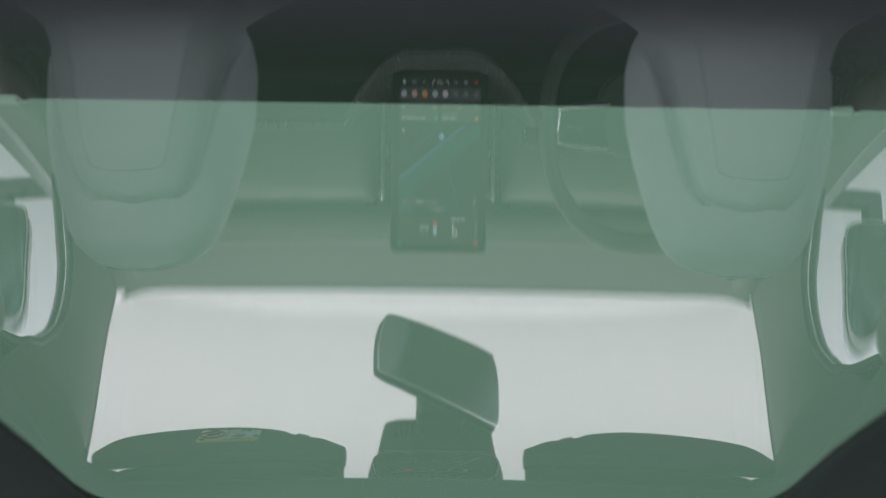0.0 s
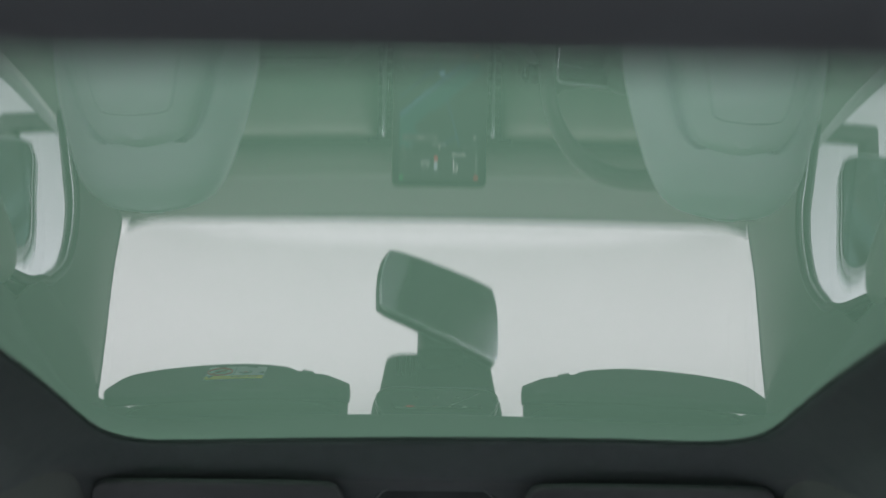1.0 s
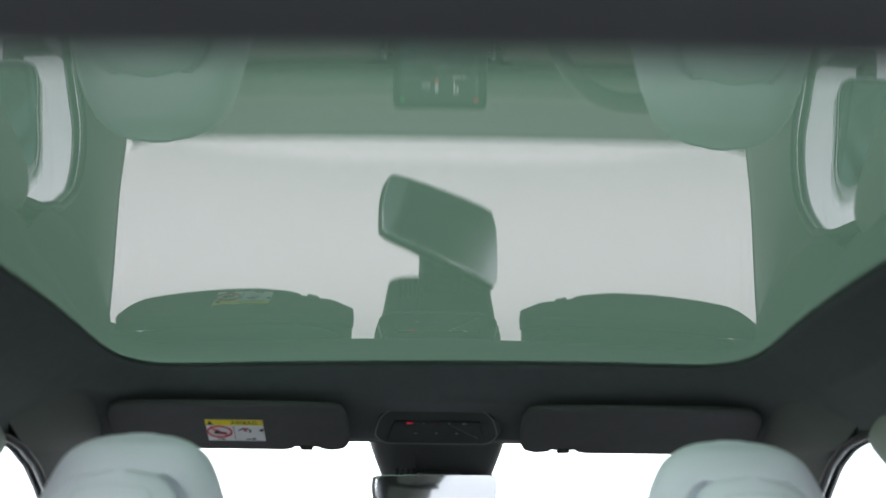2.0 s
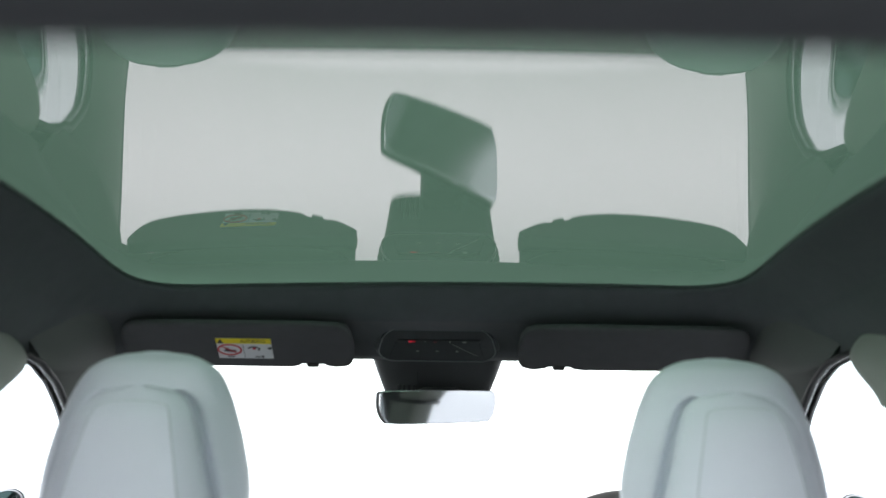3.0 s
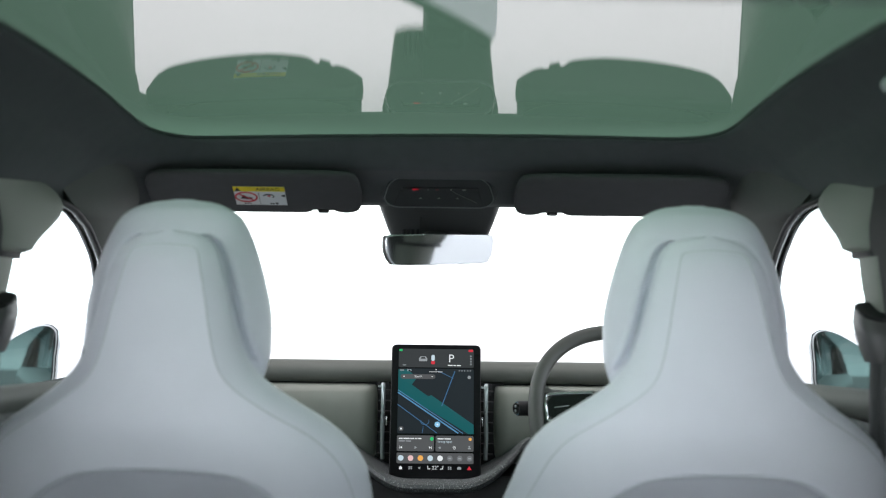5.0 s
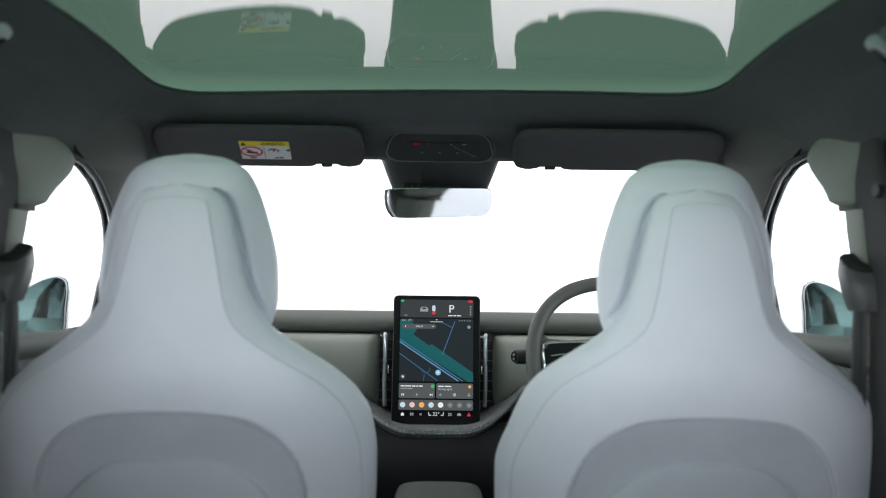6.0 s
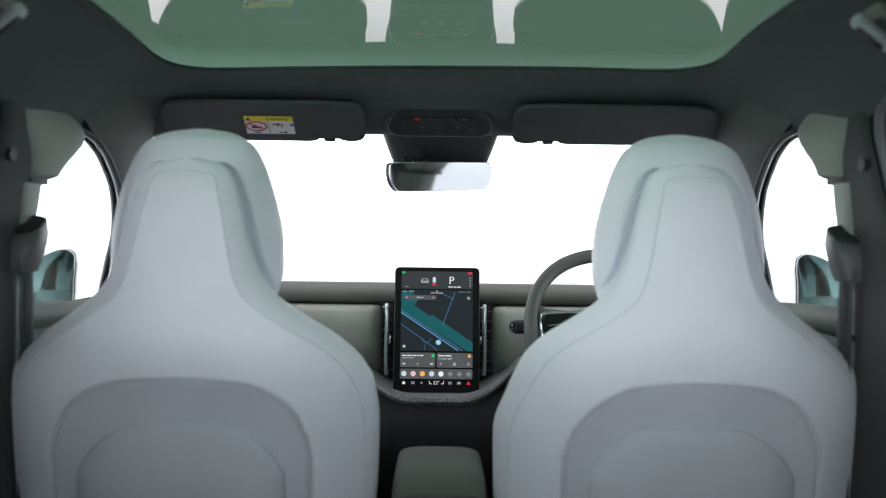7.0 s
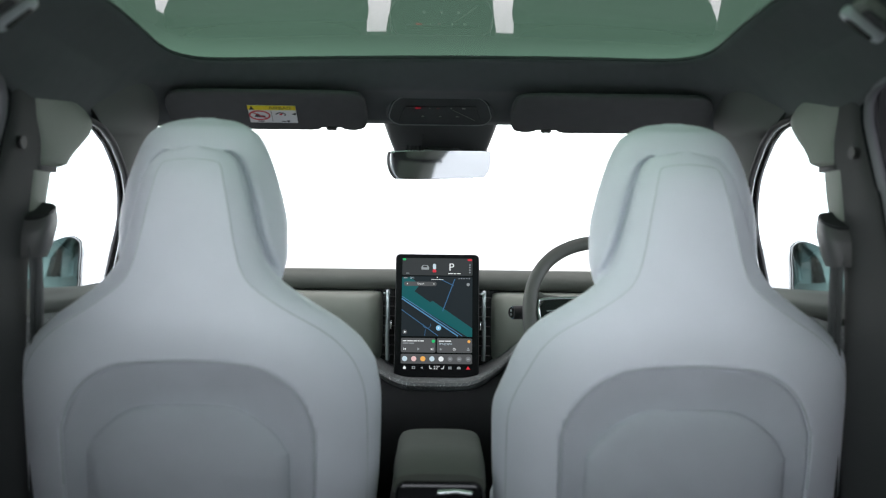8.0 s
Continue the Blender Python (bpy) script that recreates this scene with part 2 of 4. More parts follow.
def spline_table(table, x):
    k = [r[0] for r in table]
    v = [r[1] for r in table]
    if x <= k[0]:
        return v[0]
    if x >= k[-1]:
        return v[-1]
    i = max(j for j in range(len(k) - 1) if k[j] <= x)
    h = k[i + 1] - k[i]
    t = (x - k[i]) / h

    def slope(j):
        if j == 0 or j == len(k) - 1:
            return 0 if j else (v[1] - v[0]) / (k[1] - k[0])
        s0, s1 = (v[j] - v[j - 1]) / (k[j] - k[j - 1]), (v[j + 1] - v[j]) / (k[j + 1] - k[j])
        return 0 if s0 * s1 <= 0 else 2 * s0 * s1 / (s0 + s1)
    a, b = slope(i) * h, slope(i + 1) * h
    return (2 * t ** 3 - 3 * t * t + 1) * v[i] + (t ** 3 - 2 * t * t + t) * a + (-2 * t ** 3 + 3 * t * t) * v[i + 1] + (t ** 3 - t * t) * b


def sgn_pow(c, e):
    return math.copysign(abs(c) ** e, c)


# ---- setting ----
CEILING_EDGE = 4.66
bm = bmesh.new()
bmesh.ops.create_grid(bm, x_segments=8, y_segments=8, size=60)
tagged(link("ground", bm, STUDIO), "seamless white painted studio floor", "floor", kind="structure")


def roof_z(x, y):
    return 1.4959 - 0.0926 * (y + 0.122) ** 2 - 0.0187 * (y + 0.122) ** 3 - 0.03 * x * x


# roof glass
window_1 = thing("window_1", "green-tinted panoramic glass roof reflecting the cabin", "glass roof", (0, -0.35, 1.49), "structure")
rings = []
for i in range(41):
    y = -1.14 + 1.56 * i / 40
    rings.append([(x, y, roof_z(x, y)) for x in [-0.58 + 1.16 * j / 24 for j in range(25)]])
part("pane", loft(rings, closed=False), ROOF_GLASS, window_1)
# headliner: from the rim of the glass to windscreen header, door rails and rear header
STATIONS = [  # rim, bend, outer edge
    ((0, 0.327), (0, 0.380, 1.424), (0, 0.548, 1.366)),
    ((0.20, 0.327), (0.21, 0.380, 1.424), (0.25, 0.546, 1.366)),
    ((0.37, 0.326), (0.385, 0.378, 1.424), (0.44, 0.540, 1.366)),
    ((0.445, 0.320), (0.475, 0.375, 1.424), (0.575, 0.515, 1.352)),
    ((0.480, 0.302), (0.522, 0.345, 1.424), (0.628, 0.455, 1.352)),
    ((0.502, 0.276), (0.552, 0.295, 1.423), (0.648, 0.360, 1.368)),
    ((0.512, 0.240), (0.570, 0.230, 1.423), (0.650, 0.245, 1.343)),
    ((0.515, 0.180), (0.58, 0.155, 1.423), (0.644, 0.17, 1.352)),
    ((0.510, 0.00), (0.58, -0.02, 1.43), (0.648, -0.05, 1.333)),
    ((0.506, -0.20), (0.578, -0.20, 1.432), (0.648, -0.20, 1.360)),
    ((0.504, -0.40), (0.575, -0.40, 1.432), (0.648, -0.42, 1.362)),
    ((0.503, -0.80), (0.57, -0.80, 1.425), (0.640, -0.80, 1.350)),
    ((0.475, -1.01), (0.55, -1.07, 1.34), (0.630, -1.30, 1.320)),
    ((0.30, -1.04), (0.32, -1.073, 1.3035), (0.40, -1.42, 1.300)),
    ((0, -1.045), (0, -1.078, 1.3012), (0, -1.42, 1.298)),
]
loop = [tuple(Vector(q if len(q) == 3 else (q[0], q[1], 0)) for q in s) for s in STATIONS]
loop += [tuple(Vector((-q.x, q.y, q.z)) for q in s) for s in loop[-2:0:-1]]
rim, bend, outer = (smooth_path([s[k] for s in loop], 8, True) for k in range(3))
outer = [p - Vector((0, 0, (0.021 if p.x < 0 else 0.006) * max(0, 1 - abs(p.y - 0.13) / 0.25))) for p in outer]  # the passenger side hangs a little lower
rim = [p + Vector((0, 0.032 * min(1, max(0, (0.3 - p.x) / 0.75)) * min(1, max(0, (p.y - 0.1) / 0.2)), 0)) for p in rim]  # the front edge runs slightly askew
rim = [Vector((p.x * 1.006 - 0.0065, p.y, roof_z(p.x, p.y) - 0.0022)) for p in rim]
rings = []
for a, b, c in zip(rim, bend, outer):
    rings.append(smooth_path([a, b, b.lerp(c, 0.25), c], 5))
rings.append(rings[0])
bm = loft(rings, closed=False)
bmesh.ops.remove_doubles(bm, verts=bm.verts, dist=1e-6)
headliner = tagged(link("ceiling", bm, HEADLINER), "charcoal woven cloth headliner round the glass roof", "headliner", kind="structure")
so = headliner.modifiers.new("thickness", "SOLIDIFY")
so.thickness, so.offset = 0.012, 1
part("rim_lip", loft([[p, p + Vector((0, 0, 0.008)), Vector((p.x * 1.006, p.y + 0.002, roof_z(p.x, p.y) + 0.006))] for p in rim + rim[:1]], closed=False), HEADLINER, headliner, "cloth lip up to the glass")
part("rim_seal", tube([p + Vector((0, 0, 0.002)) for p in rim], 0.0007, closed=True, sides=8), RUBBER, headliner)

# outer roof skin beside the glass
for s in (1, -1):
    rings = [[(s * x, y, z) for x, z in ((0.545, roof_z(0.545, y) + 0.012), (0.60, 1.455), (0.68, 1.415), (0.71, 1.385), (0.672, 1.374))] for y in (0.25, -0.4, -1.1, -1.6)]
    tagged(link("roof_rail", loft(rings, closed=False), PAINT), "painted roof rail above the doors", "roof rail", kind="structure")

# windscreen
window_2 = thing("window_2", "clear raked windscreen before a white studio", "windscreen", (0, 0.9, 1.2), "structure")
rings = []
for i in range(13):
    t = i / 12
    hw = 0.66 + 0.18 * t
    rings.append([(x * hw, 0.545 + 0.745 * t + 0.05 * (1 - x * x), 1.385 - 0.40 * t) for x in [-1 + j / 8 for j in range(17)]])
p = part("pane", loft(rings, closed=False), CLEAR, window_2)
p.visible_shadow = False


def on_pane(x, t):
    hw = 0.66 + 0.18 * t
    return (x, 0.545 + 0.745 * t + 0.05 * (1 - (x / hw) ** 2) - 0.004, 1.385 - 0.40 * t - 0.004)


def border_top(x):
    """Where the black border along the foot of the screen begins, with rounded corners."""
    c = min(1, max(0, (abs(x) - 0.70) / 0.10))
    return 1.000 - 0.004 * (x / 0.8) ** 2 - 0.07 * (1 - math.sqrt(1 - c * c))


bx = [-0.80 + 1.60 * k / 80 for k in range(81)]
part("black_border", loft([[on_pane(x, border_top(x) + (1.04 - border_top(x)) * k / 3) for x in bx] for k in range(4)], closed=False), RUBBER, window_2, "black ceramic border along the foot of the screen")

# A-pillars: windscreen edge and door-window edge
P_LINE = [(0.585, 0.49, 1.350), (0.607, 0.555, 1.328), (0.630, 0.62, 1.305), (0.680, 0.80, 1.215), (0.735, 1.00, 1.115), (0.765, 1.12, 1.055), (0.795, 1.24, 0.995)]
Q_LINE = [(0.660, 0.240, 1.336), (0.666, 0.324, 1.3165), (0.678, 0.413, 1.283), (0.693, 0.500, 1.243), (0.717, 0.590, 1.165), (0.746, 0.630, 1.080), (0.775, 0.670, 1.000)]  # front edge of the door glass
for s in (1, -1):
    wide = 1.0 if s > 0 else 1.02
    pl, ql = smooth_path([(0.545, 0.40, 1.425)] + [(x * wide, y, z) for x, y, z in P_LINE], 5), smooth_path([(0.690, 0.13, 1.415)] + [(x, y, z + (0.008 if s > 0 else -0.007) * min(1, max(0, (z - 1.2) / 0.12))) for x, y, z in Q_LINE], 5)
    rings = []
    for a, b in zip(pl, ql):
        b = b + Vector((-0.036, -0.012, -0.004))
        mid = (a + b) / 2 + Vector((-0.022, -0.040, -0.004))
        back = (a + b) / 2 + Vector((0.06, 0.04, 0.04))
        row = [(1 - t) ** 2 * a + 2 * t * (1 - t) * mid + t * t * b for t in [k / 8 for k in range(9)]] + [b + Vector((0.03, 0.01, 0.01)), back, a + Vector((0.02, 0.02, 0.02))]
        rings.append([(s * q.x, q.y, q.z) for q in row])
    pl, ql = pl[5:], ql[5:]
    ql = smooth_path([(0.700, 0.08, ql[0].z + 0.010), (0.668, 0.165, ql[0].z + 0.008), *ql[::3]], 4)
    pil = tagged(link("a_pillar", loft(rings), A_TRIM), "grey-green plastic windscreen pillar trim", "pillar", kind="structure")
    part("screen_border", tube([(s * (q.x + 0.010), q.y + 0.004, q.z + 0.002) for q in pl], 0.011, sides=8), RUBBER, pil)
    part("window_seal", tube([(s * (q.x - 0.034), q.y - 0.016, q.z - 0.006) for q in ql], 0.0048, sides=10), RUBBER, pil)
    part("door_frame", tube([(s * (q.x - 0.0155), q.y - 0.008, q.z - 0.004) for q in ql], 0.0088, sides=10), GLOSS, pil, "gloss black door frame")
    part("chrome_line", tube([(s * (q.x - 0.0265), q.y - 0.012, q.z - 0.006) for q in ql], 0.0045, sides=10), CHROME, pil)

# B-pillars
YR = [(0.25, -0.33), (0.90, -0.28), (1.10, -0.218), (1.174, -0.180), (1.221, -0.152), (1.283, -0.120), (1.318, -0.110), (1.36, -0.116)]
YF = [(0.25, 0.03), (0.95, -0.030), (1.10, -0.020), (1.170, 0.008), (1.235, 0.036)]
for s in (1, -1):
    pil = thing("b_pillar", "dark plastic door pillar with pale grey-green upper trim", "pillar", (s * 0.68, -0.04, 0.3), "structure")

    def ring(z, yf, yr, xi, xo):
        pts = []
        yc, hy, xc, hx = (yf + yr) / 2, (yf - yr) / 2, (xi + xo) / 2, (xo - xi) / 2
        for k in range(28):
            t = k * math.tau / 28
            pts.append((s * (xc + hx * sgn_pow(math.cos(t), 0.45)), yc + hy * sgn_pow(math.sin(t), 0.45), z))
        return pts
    near = 0.016 if s > 0 else 0.0
    rings = [ring(z, spline_table(YF, z) - 0.03 * max(0, (z - 1.16) / 0.2), spline_table(YR, z) + near, 0.652 - 0.010 * max(0, (z - 1.1) / 0.2), 0.684) for z in [0.25 + 1.11 * k / 28 for k in range(29)]]
    part("lower_cover", loft(rings), TRIM_DARK, pil)
    BACK = [(1.236, -0.016), (1.27, -0.022), (1.30, -0.042), (1.33, -0.068), (1.374, -0.085)]
    UP = [(1.235, 0.088), (1.25, 0.100), (1.268, 0.120), (1.293, 0.160), (1.318, 0.196), (1.334, 0.206), (1.348, 0.196), (1.362, 0.165), (1.374, 0.11)]
    rings = [ring(z, spline_table(UP, z) - 0.012 * (k in (0, 20)), spline_table(BACK, z), 0.636 + 0.006 * (k in (0, 20)), 0.75) for k, z in enumerate([1.236 + 0.137 * k / 20 for k in range(21)])]
    rise, fall = (0.016, 0.014) if s > 0 else (0.0, 0.017)  # the driver's trim sits higher, the passenger's is lower at the top
    ahead = 0.0 if s > 0 else 0.030
    bent = []
    for k, r in enumerate(rings):
        row = []
        for x, y, z in r:
            f = min(1, max(0, y / 0.17))
            turn = 0.024 * f * (abs(x) < 0.68) * (1 - 0.5 * (k / 20) ** 4)  # the front corner turns inwards over the window frame
            row.append((x - s * turn, y - 0.048 * f + ahead * min(1, (k + 3) / 14) * min(1, max(0, (y + 0.016) / 0.12)), z + rise - fall * k / 20))
        bent.append(row)
    rings = bent
    part("upper_trim", loft(rings), TRIM, pil, "pale grey-green upper trim")
    part("recessed_panel", loft([ring(z, spline_table(YF, z) + 0.014, -0.050, 0.643, 0.74) for z in (1.13, 1.16, 1.20, 1.227 + rise)]), TRIM, pil)
    # black ring that draws the shadow line below the upper trim
    part("trim_gap", loft([ring(z, 0.070, -0.030, 0.6405, 0.74) for z in (1.2272 + rise, 1.2358 + rise)]), RUBBER, pil)
    for dy in (0.0, 0.012):
        part("trim_clip", tube([(s * 0.637, 0.078 + dy, 1.314 + dy), (s * 0.6352, 0.078 + dy, 1.314 + dy)], 0.0024, sides=8), PALE_CLIP, pil)
    part("hook_button", tube([(s * 0.652, -0.094, 1.266), (s * 0.643, -0.096, 1.266), (s * 0.636, -0.097, 1.266)], 0.0098, sides=16), BUTTON, pil, "grey plastic coat hook button")
    # seal of the rear door opening
    q = smooth_path([(0.662, -0.34, 0.40), (0.662, -0.285, 0.90), (0.662, -0.190, 1.174), (0.662, -0.160, 1.221), (0.662, -0.126, 1.283), (0.660, -0.114, 1.318), (0.658, -0.122, 1.350), (0.654, -0.165, 1.366), (0.650, -0.27, 1.367), (0.646, -0.7, 1.352)], 6)
    part("door_seal", tube([(s * p.x, p.y + near, p.z) for p in q], 0.011, sides=12), SEAL, pil)
    # pale tube behind the seal, painting the lit inner door frame
    part("seal_edge", tube([(s * (p.x - 0.005), p.y + near - 0.017, p.z - 0.004) for p in q], 0.0075, sides=10), LIT_FRAME, pil, "pale band for the lit rear door frame")

# doors, front and rear, with their panes
for s in (1, -1):
    d = thing("door_1" if s < 0 else "door_2", "front door, grey-green upper trim over speckled decor panel", "car door", (s * 0.70, 0.5, 0.3), "structure")
    sec = [(0.700, 1.005), (0.688, 1.022), (0.668, 1.026), (0.656, 1.019), (0.650, 1.006), (0.653, 0.993), (0.664, 0.984), (0.72, 0.962), (0.75, 1.0)]

    def waist(y):
        """Rise of the waistline, which climbs gently to the rear."""
        return 0.042 * (0.2 - min(y, 0.6)) + (0.010 if s > 0 else 0.0)
    part("upper_trim", loft([[(s * (x + max(0, y - 0.2) * 0.07), y, z + waist(y)) for x, z in sec] for y in (0.0, 0.06, 0.08, 0.10, 0.12, 0.14, 0.2, 0.3, 0.5, 0.8, 1.15)]), DASH_ROLL, d)
    sec = [(0.666, 0.990), (0.664, 0.90), (0.672, 0.84), (0.74, 0.84), (0.74, 0.962)]
    part("decor_panel", loft([[(s * (x + max(0, y - 0.2) * 0.07), y, z) for x, z in sec] for y in (0.0, 0.4, 0.8, 1.15)]), SPECKLE, d)
    sec = [(0.672, 0.84), (0.655, 0.80), (0.63, 0.74), (0.625, 0.68), (0.67, 0.62), (0.68, 0.30), (0.78, 0.30), (0.78, 0.84)]
    part("lower_panel", loft([[(s * x, y, z) for x, z in sec] for y in (0.0, 0.4, 0.8, 1.2)]), DASH_DARK, d)
    part("door_handle", tube([(s * 0.655, 0.05, 0.905), (s * 0.648, 0.10, 0.908), (s * 0.655, 0.16, 0.905)], 0.010, 0.006), CHROME, d, "chrome pull handle")
    part("outer_skin", loft([[(s * x, y, z) for x, z in ((0.80, 1.0), (0.86, 0.92), (0.89, 0.75), (0.88, 0.55), (0.83, 0.32))] for y in (-0.1, 0.6, 1.2)], closed=False), PAINT, d)
    rings = [[(s * (0.785 - 0.115 * t + 0.04 * (1 - t) * max(0, y - 0.3)), y, 0.98 + 0.37 * t) for t in (0, 0.25, 0.5, 0.75, 1)] for y in (-0.05, 0.2, 0.5, 0.8)]
    part("pane", loft(rings, closed=False), SIDE_GLASS, d).visible_shadow = False

    d = thing("door_3" if s < 0 else "door_4", "dark rear door with tinted window", "car door", (s * 0.72, -0.6, 0.3), "structure")
    sec = [(0.72, 0.985), (0.69, 1.0), (0.672, 0.99), (0.668, 0.90), (0.66, 0.70), (0.67, 0.30), (0.78, 0.30), (0.80, 0.98)]
    part("panel", loft([[(s * x, y, z) for x, z in sec] for y in (-1.05, -0.6, -0.14)]), TRIM_DARK, d)
    part("outer_skin", loft([[(s * x, y, z) for x, z in ((0.80, 1.0), (0.86, 0.92), (0.89, 0.75), (0.88, 0.55), (0.83, 0.32))] for y in (-2.1, -1.0, -0.1)], closed=False), PAINT, d)
    rings = [[(s * (0.735 - 0.066 * t), y, 0.98 + 0.40 * t) for t in (0, 0.25, 0.5, 0.75, 1)] for y in (-1.0, -0.6, -0.06)]
    part("pane", loft(rings, closed=False), REAR_GLASS, d).visible_shadow = False
    # rear quarter
    rings = [[(s * x, y, z) for x, z in ((0.64, 0.30), (0.655, 0.9), (0.65, 1.2), (0.63, 1.34), (0.70, 1.37), (0.80, 1.0), (0.84, 0.30))] for y in (-1.05, -1.3, -1.95)]
    tagged(link("wall_rear_quarter", loft(rings), TRIM_DARK), "dark plastic luggage-bay side lining", "side lining", kind="structure")

tagged(link("floor", box(-0.80, 0.80, -1.95, 1.30, 0.24, 0.30), CARPET), "black carpeted cabin floor", "floor", kind="structure")
tagged(link("firewall", box(-0.80, 0.80, 1.28, 1.36, 0.30, 0.93), DASH_DARK), "dark bulkhead under the windscreen", "bulkhead", kind="structure")
# unseen bench: keeps light off the armrest, bounces some onto the seat backs
rings = [[(x, y, z) for x in [-0.66 + 1.32 * k / 12 for k in range(13)]] for y, z in ((-0.50, 0.30), (-0.51, 0.46), (-0.56, 0.50), (-0.90, 0.46), (-0.97, 0.52), (-1.06, 0.86), (-1.09, 0.88), (-1.12, 0.86), (-1.14, 0.72), (-1.62, 0.72), (-1.98, 0.72))]
tagged(link("floor_rear", loft(rings, closed=False), CARPET_REAR), "unseen pale grey rear bench and lining up to the luggage bay", "rear bench", kind="structure")
tagged(link("wall_rear", box(-0.80, 0.80, -2.02, -1.96, 0.30, 0.98), TRIM_DARK), "dark sill under the open tailgate", "rear sill", kind="structure")

# studio ceiling, dark, ending above the white backdrop ahead
dark = thing("studio_ceiling", "dark studio ceiling panel high above the car", "ceiling panel", (0, 2.0, 5.0), "structure")
part("panel", box(-4.2, 4.2, 1.8, CEILING_EDGE, 5.0, 5.2, 0.02), BLACK, dark)
for x in (-2.95, 2.78):
    part("clamp", box(x - 0.09, x + 0.05, CEILING_EDGE - 0.06, CEILING_EDGE + 0.01, 4.96, 5.05, 0.01), PAPER, dark, "pale metal clamp")
    part("clamp_pin", tube([(x + 0.09, CEILING_EDGE - 0.02, 4.97), (x + 0.09, CEILING_EDGE - 0.02, 5.06)], 0.02, sides=10), CHROME, dark)


# ---- front seats ----
SX = 0.3835
ARCH_OUT = [(-0.192, 0.48), (-0.195, 0.785), (-0.190, 0.838), (-0.168, 0.884), (-0.134, 0.913), (-0.090, 0.929), (0, 0.934),
            (0.090, 0.929), (0.134, 0.913), (0.168, 0.884), (0.190, 0.838), (0.195, 0.785), (0.192, 0.48)]
ARCH_IN = [(-0.157, 0.50), (-0.158, 0.758), (-0.152, 0.797), (-0.130, 0.828), (-0.094, 0.855), (-0.060, 0.866), (0, 0.868),
           (0.060, 0.866), (0.094, 0.855), (0.130, 0.828), (0.152, 0.797), (0.158, 0.758), (0.157, 0.50)]
BACK_Y = [(0.40, -0.030), (0.60, -0.078), (0.80, -0.116), (0.95, -0.126), (1.06, -0.120), (1.16, -0.110), (1.22, -0.099), (1.275, -0.066)]
HALF_W = [(0.40, 0.225), (0.60, 0.275), (0.75, 0.291), (0.86, 0.294), (0.92, 0.286), (0.955, 0.267), (0.99, 0.231), (1.02, 0.186),
          (1.045, 0.150), (1.065, 0.128), (1.09, 0.111), (1.13, 0.098), (1.19, 0.084), (1.225, 0.074), (1.242, 0.066), (1.252, 0.058), (1.259, 0.047), (1.263, 0.032), (1.2655, 0.012)]
SEAM_LINE = [(0.62, 0.270), (0.83, 0.275), (0.914, 0.262), (0.968, 0.222), (1.014, 0.150), (1.046, 0.105), (1.072, 0.085), (1.113, 0.073), (1.160, 0.064), (1.198, 0.056), (1.233, 0.047), (1.242, 0.034), (1.245, 0.0)]
DEPTH = [(0.40, 0.22), (0.75, 0.22), (0.95, 0.18), (1.05, 0.112), (1.15, 0.070), (1.25, 0.045), (1.275, 0.02)]
ARCH_O = [Vector(q) for q in smooth_path([(a, b, 0) for a, b in ARCH_OUT], 5)]
ARCH_I = [Vector(q) for q in smooth_path([(a, b, 0) for a, b in ARCH_IN], 5)]


def seat_back(x, z):
    """How far back the rear of the shell lies at this place."""
    hw = spline_table(HALF_W, z)
    u = min(1, abs(x) / hw)
    d = spline_table(DEPTH, z)
    low = d * 0.55 * (1 - (1 - u ** 2.6) ** 0.55)
    w = min(1, max(0, (z - 0.99) / 0.09))
    if w == 0:
        return spline_table(BACK_Y, z) + low
    us = max(0.66, min(0.9, spline_table(SEAM_LINE, z) / hw))
    f = max(0, (u - us) / (1 - us))
    high = 0.006 * min(1, u / us) ** 2 + d * 0.36 * (0.55 * f + 0.45 * (1 - (1 - f ** 3) ** 0.5))
    return spline_table(BACK_Y, z) + low + (high - low) * w


def inside(poly, x, z):
    """Signed distance to an arch outline, positive within it."""
    best, odd = 9.0, False
    n = len(poly)
    for i in range(n):
        a, b = poly[i], poly[(i + 1) % n]
        e = b - a
        t = max(0, min(1, ((x - a.x) * e.x + (z - a.y) * e.y) / max(e.x * e.x + e.y * e.y, 1e-9)))
        best = min(best, math.hypot(x - a.x - t * e.x, z - a.y - t * e.y))
        if (a.y > z) != (b.y > z) and x < a.x + (z - a.y) * e.x / (e.y or 1e-9):
            odd = not odd
    return best if odd else -best


def recess(x, z):
    """Depth of the knit panel's bed, with a soft lip round it."""
    if z > 0.96 or abs(x) > 0.225:
        return 0
    d = inside(ARCH_O, x, z)
    t = max(0, min(1, (d + 0.004) / 0.012))
    return 0.022 * t * t * (3 - 2 * t)


def arch_panel(outline, scales, lift):
    """A padded panel that fills an arch and follows the shell; lift gives its height at each scale."""
    n = len(outline)
    cx, cz = 0.0, 0.70
    bm = bmesh.new()
    rows = []
    for k, h in zip(scales, lift):
        row = []
        for q in outline:
            x, z = cx + (q.x - cx) * k, cz + (q.y - cz) * k
            row.append(bm.verts.new((x, seat_back(x, z) + 0.007 - h, z)))
        rows.append(row)
    for a, b in zip(rows, rows[1:]):
        for i in range(n):
            bm.faces.new((a[i], a[(i + 1) % n], b[(i + 1) % n], b[i]))
    bm.faces.new(rows[-1])
    return bm


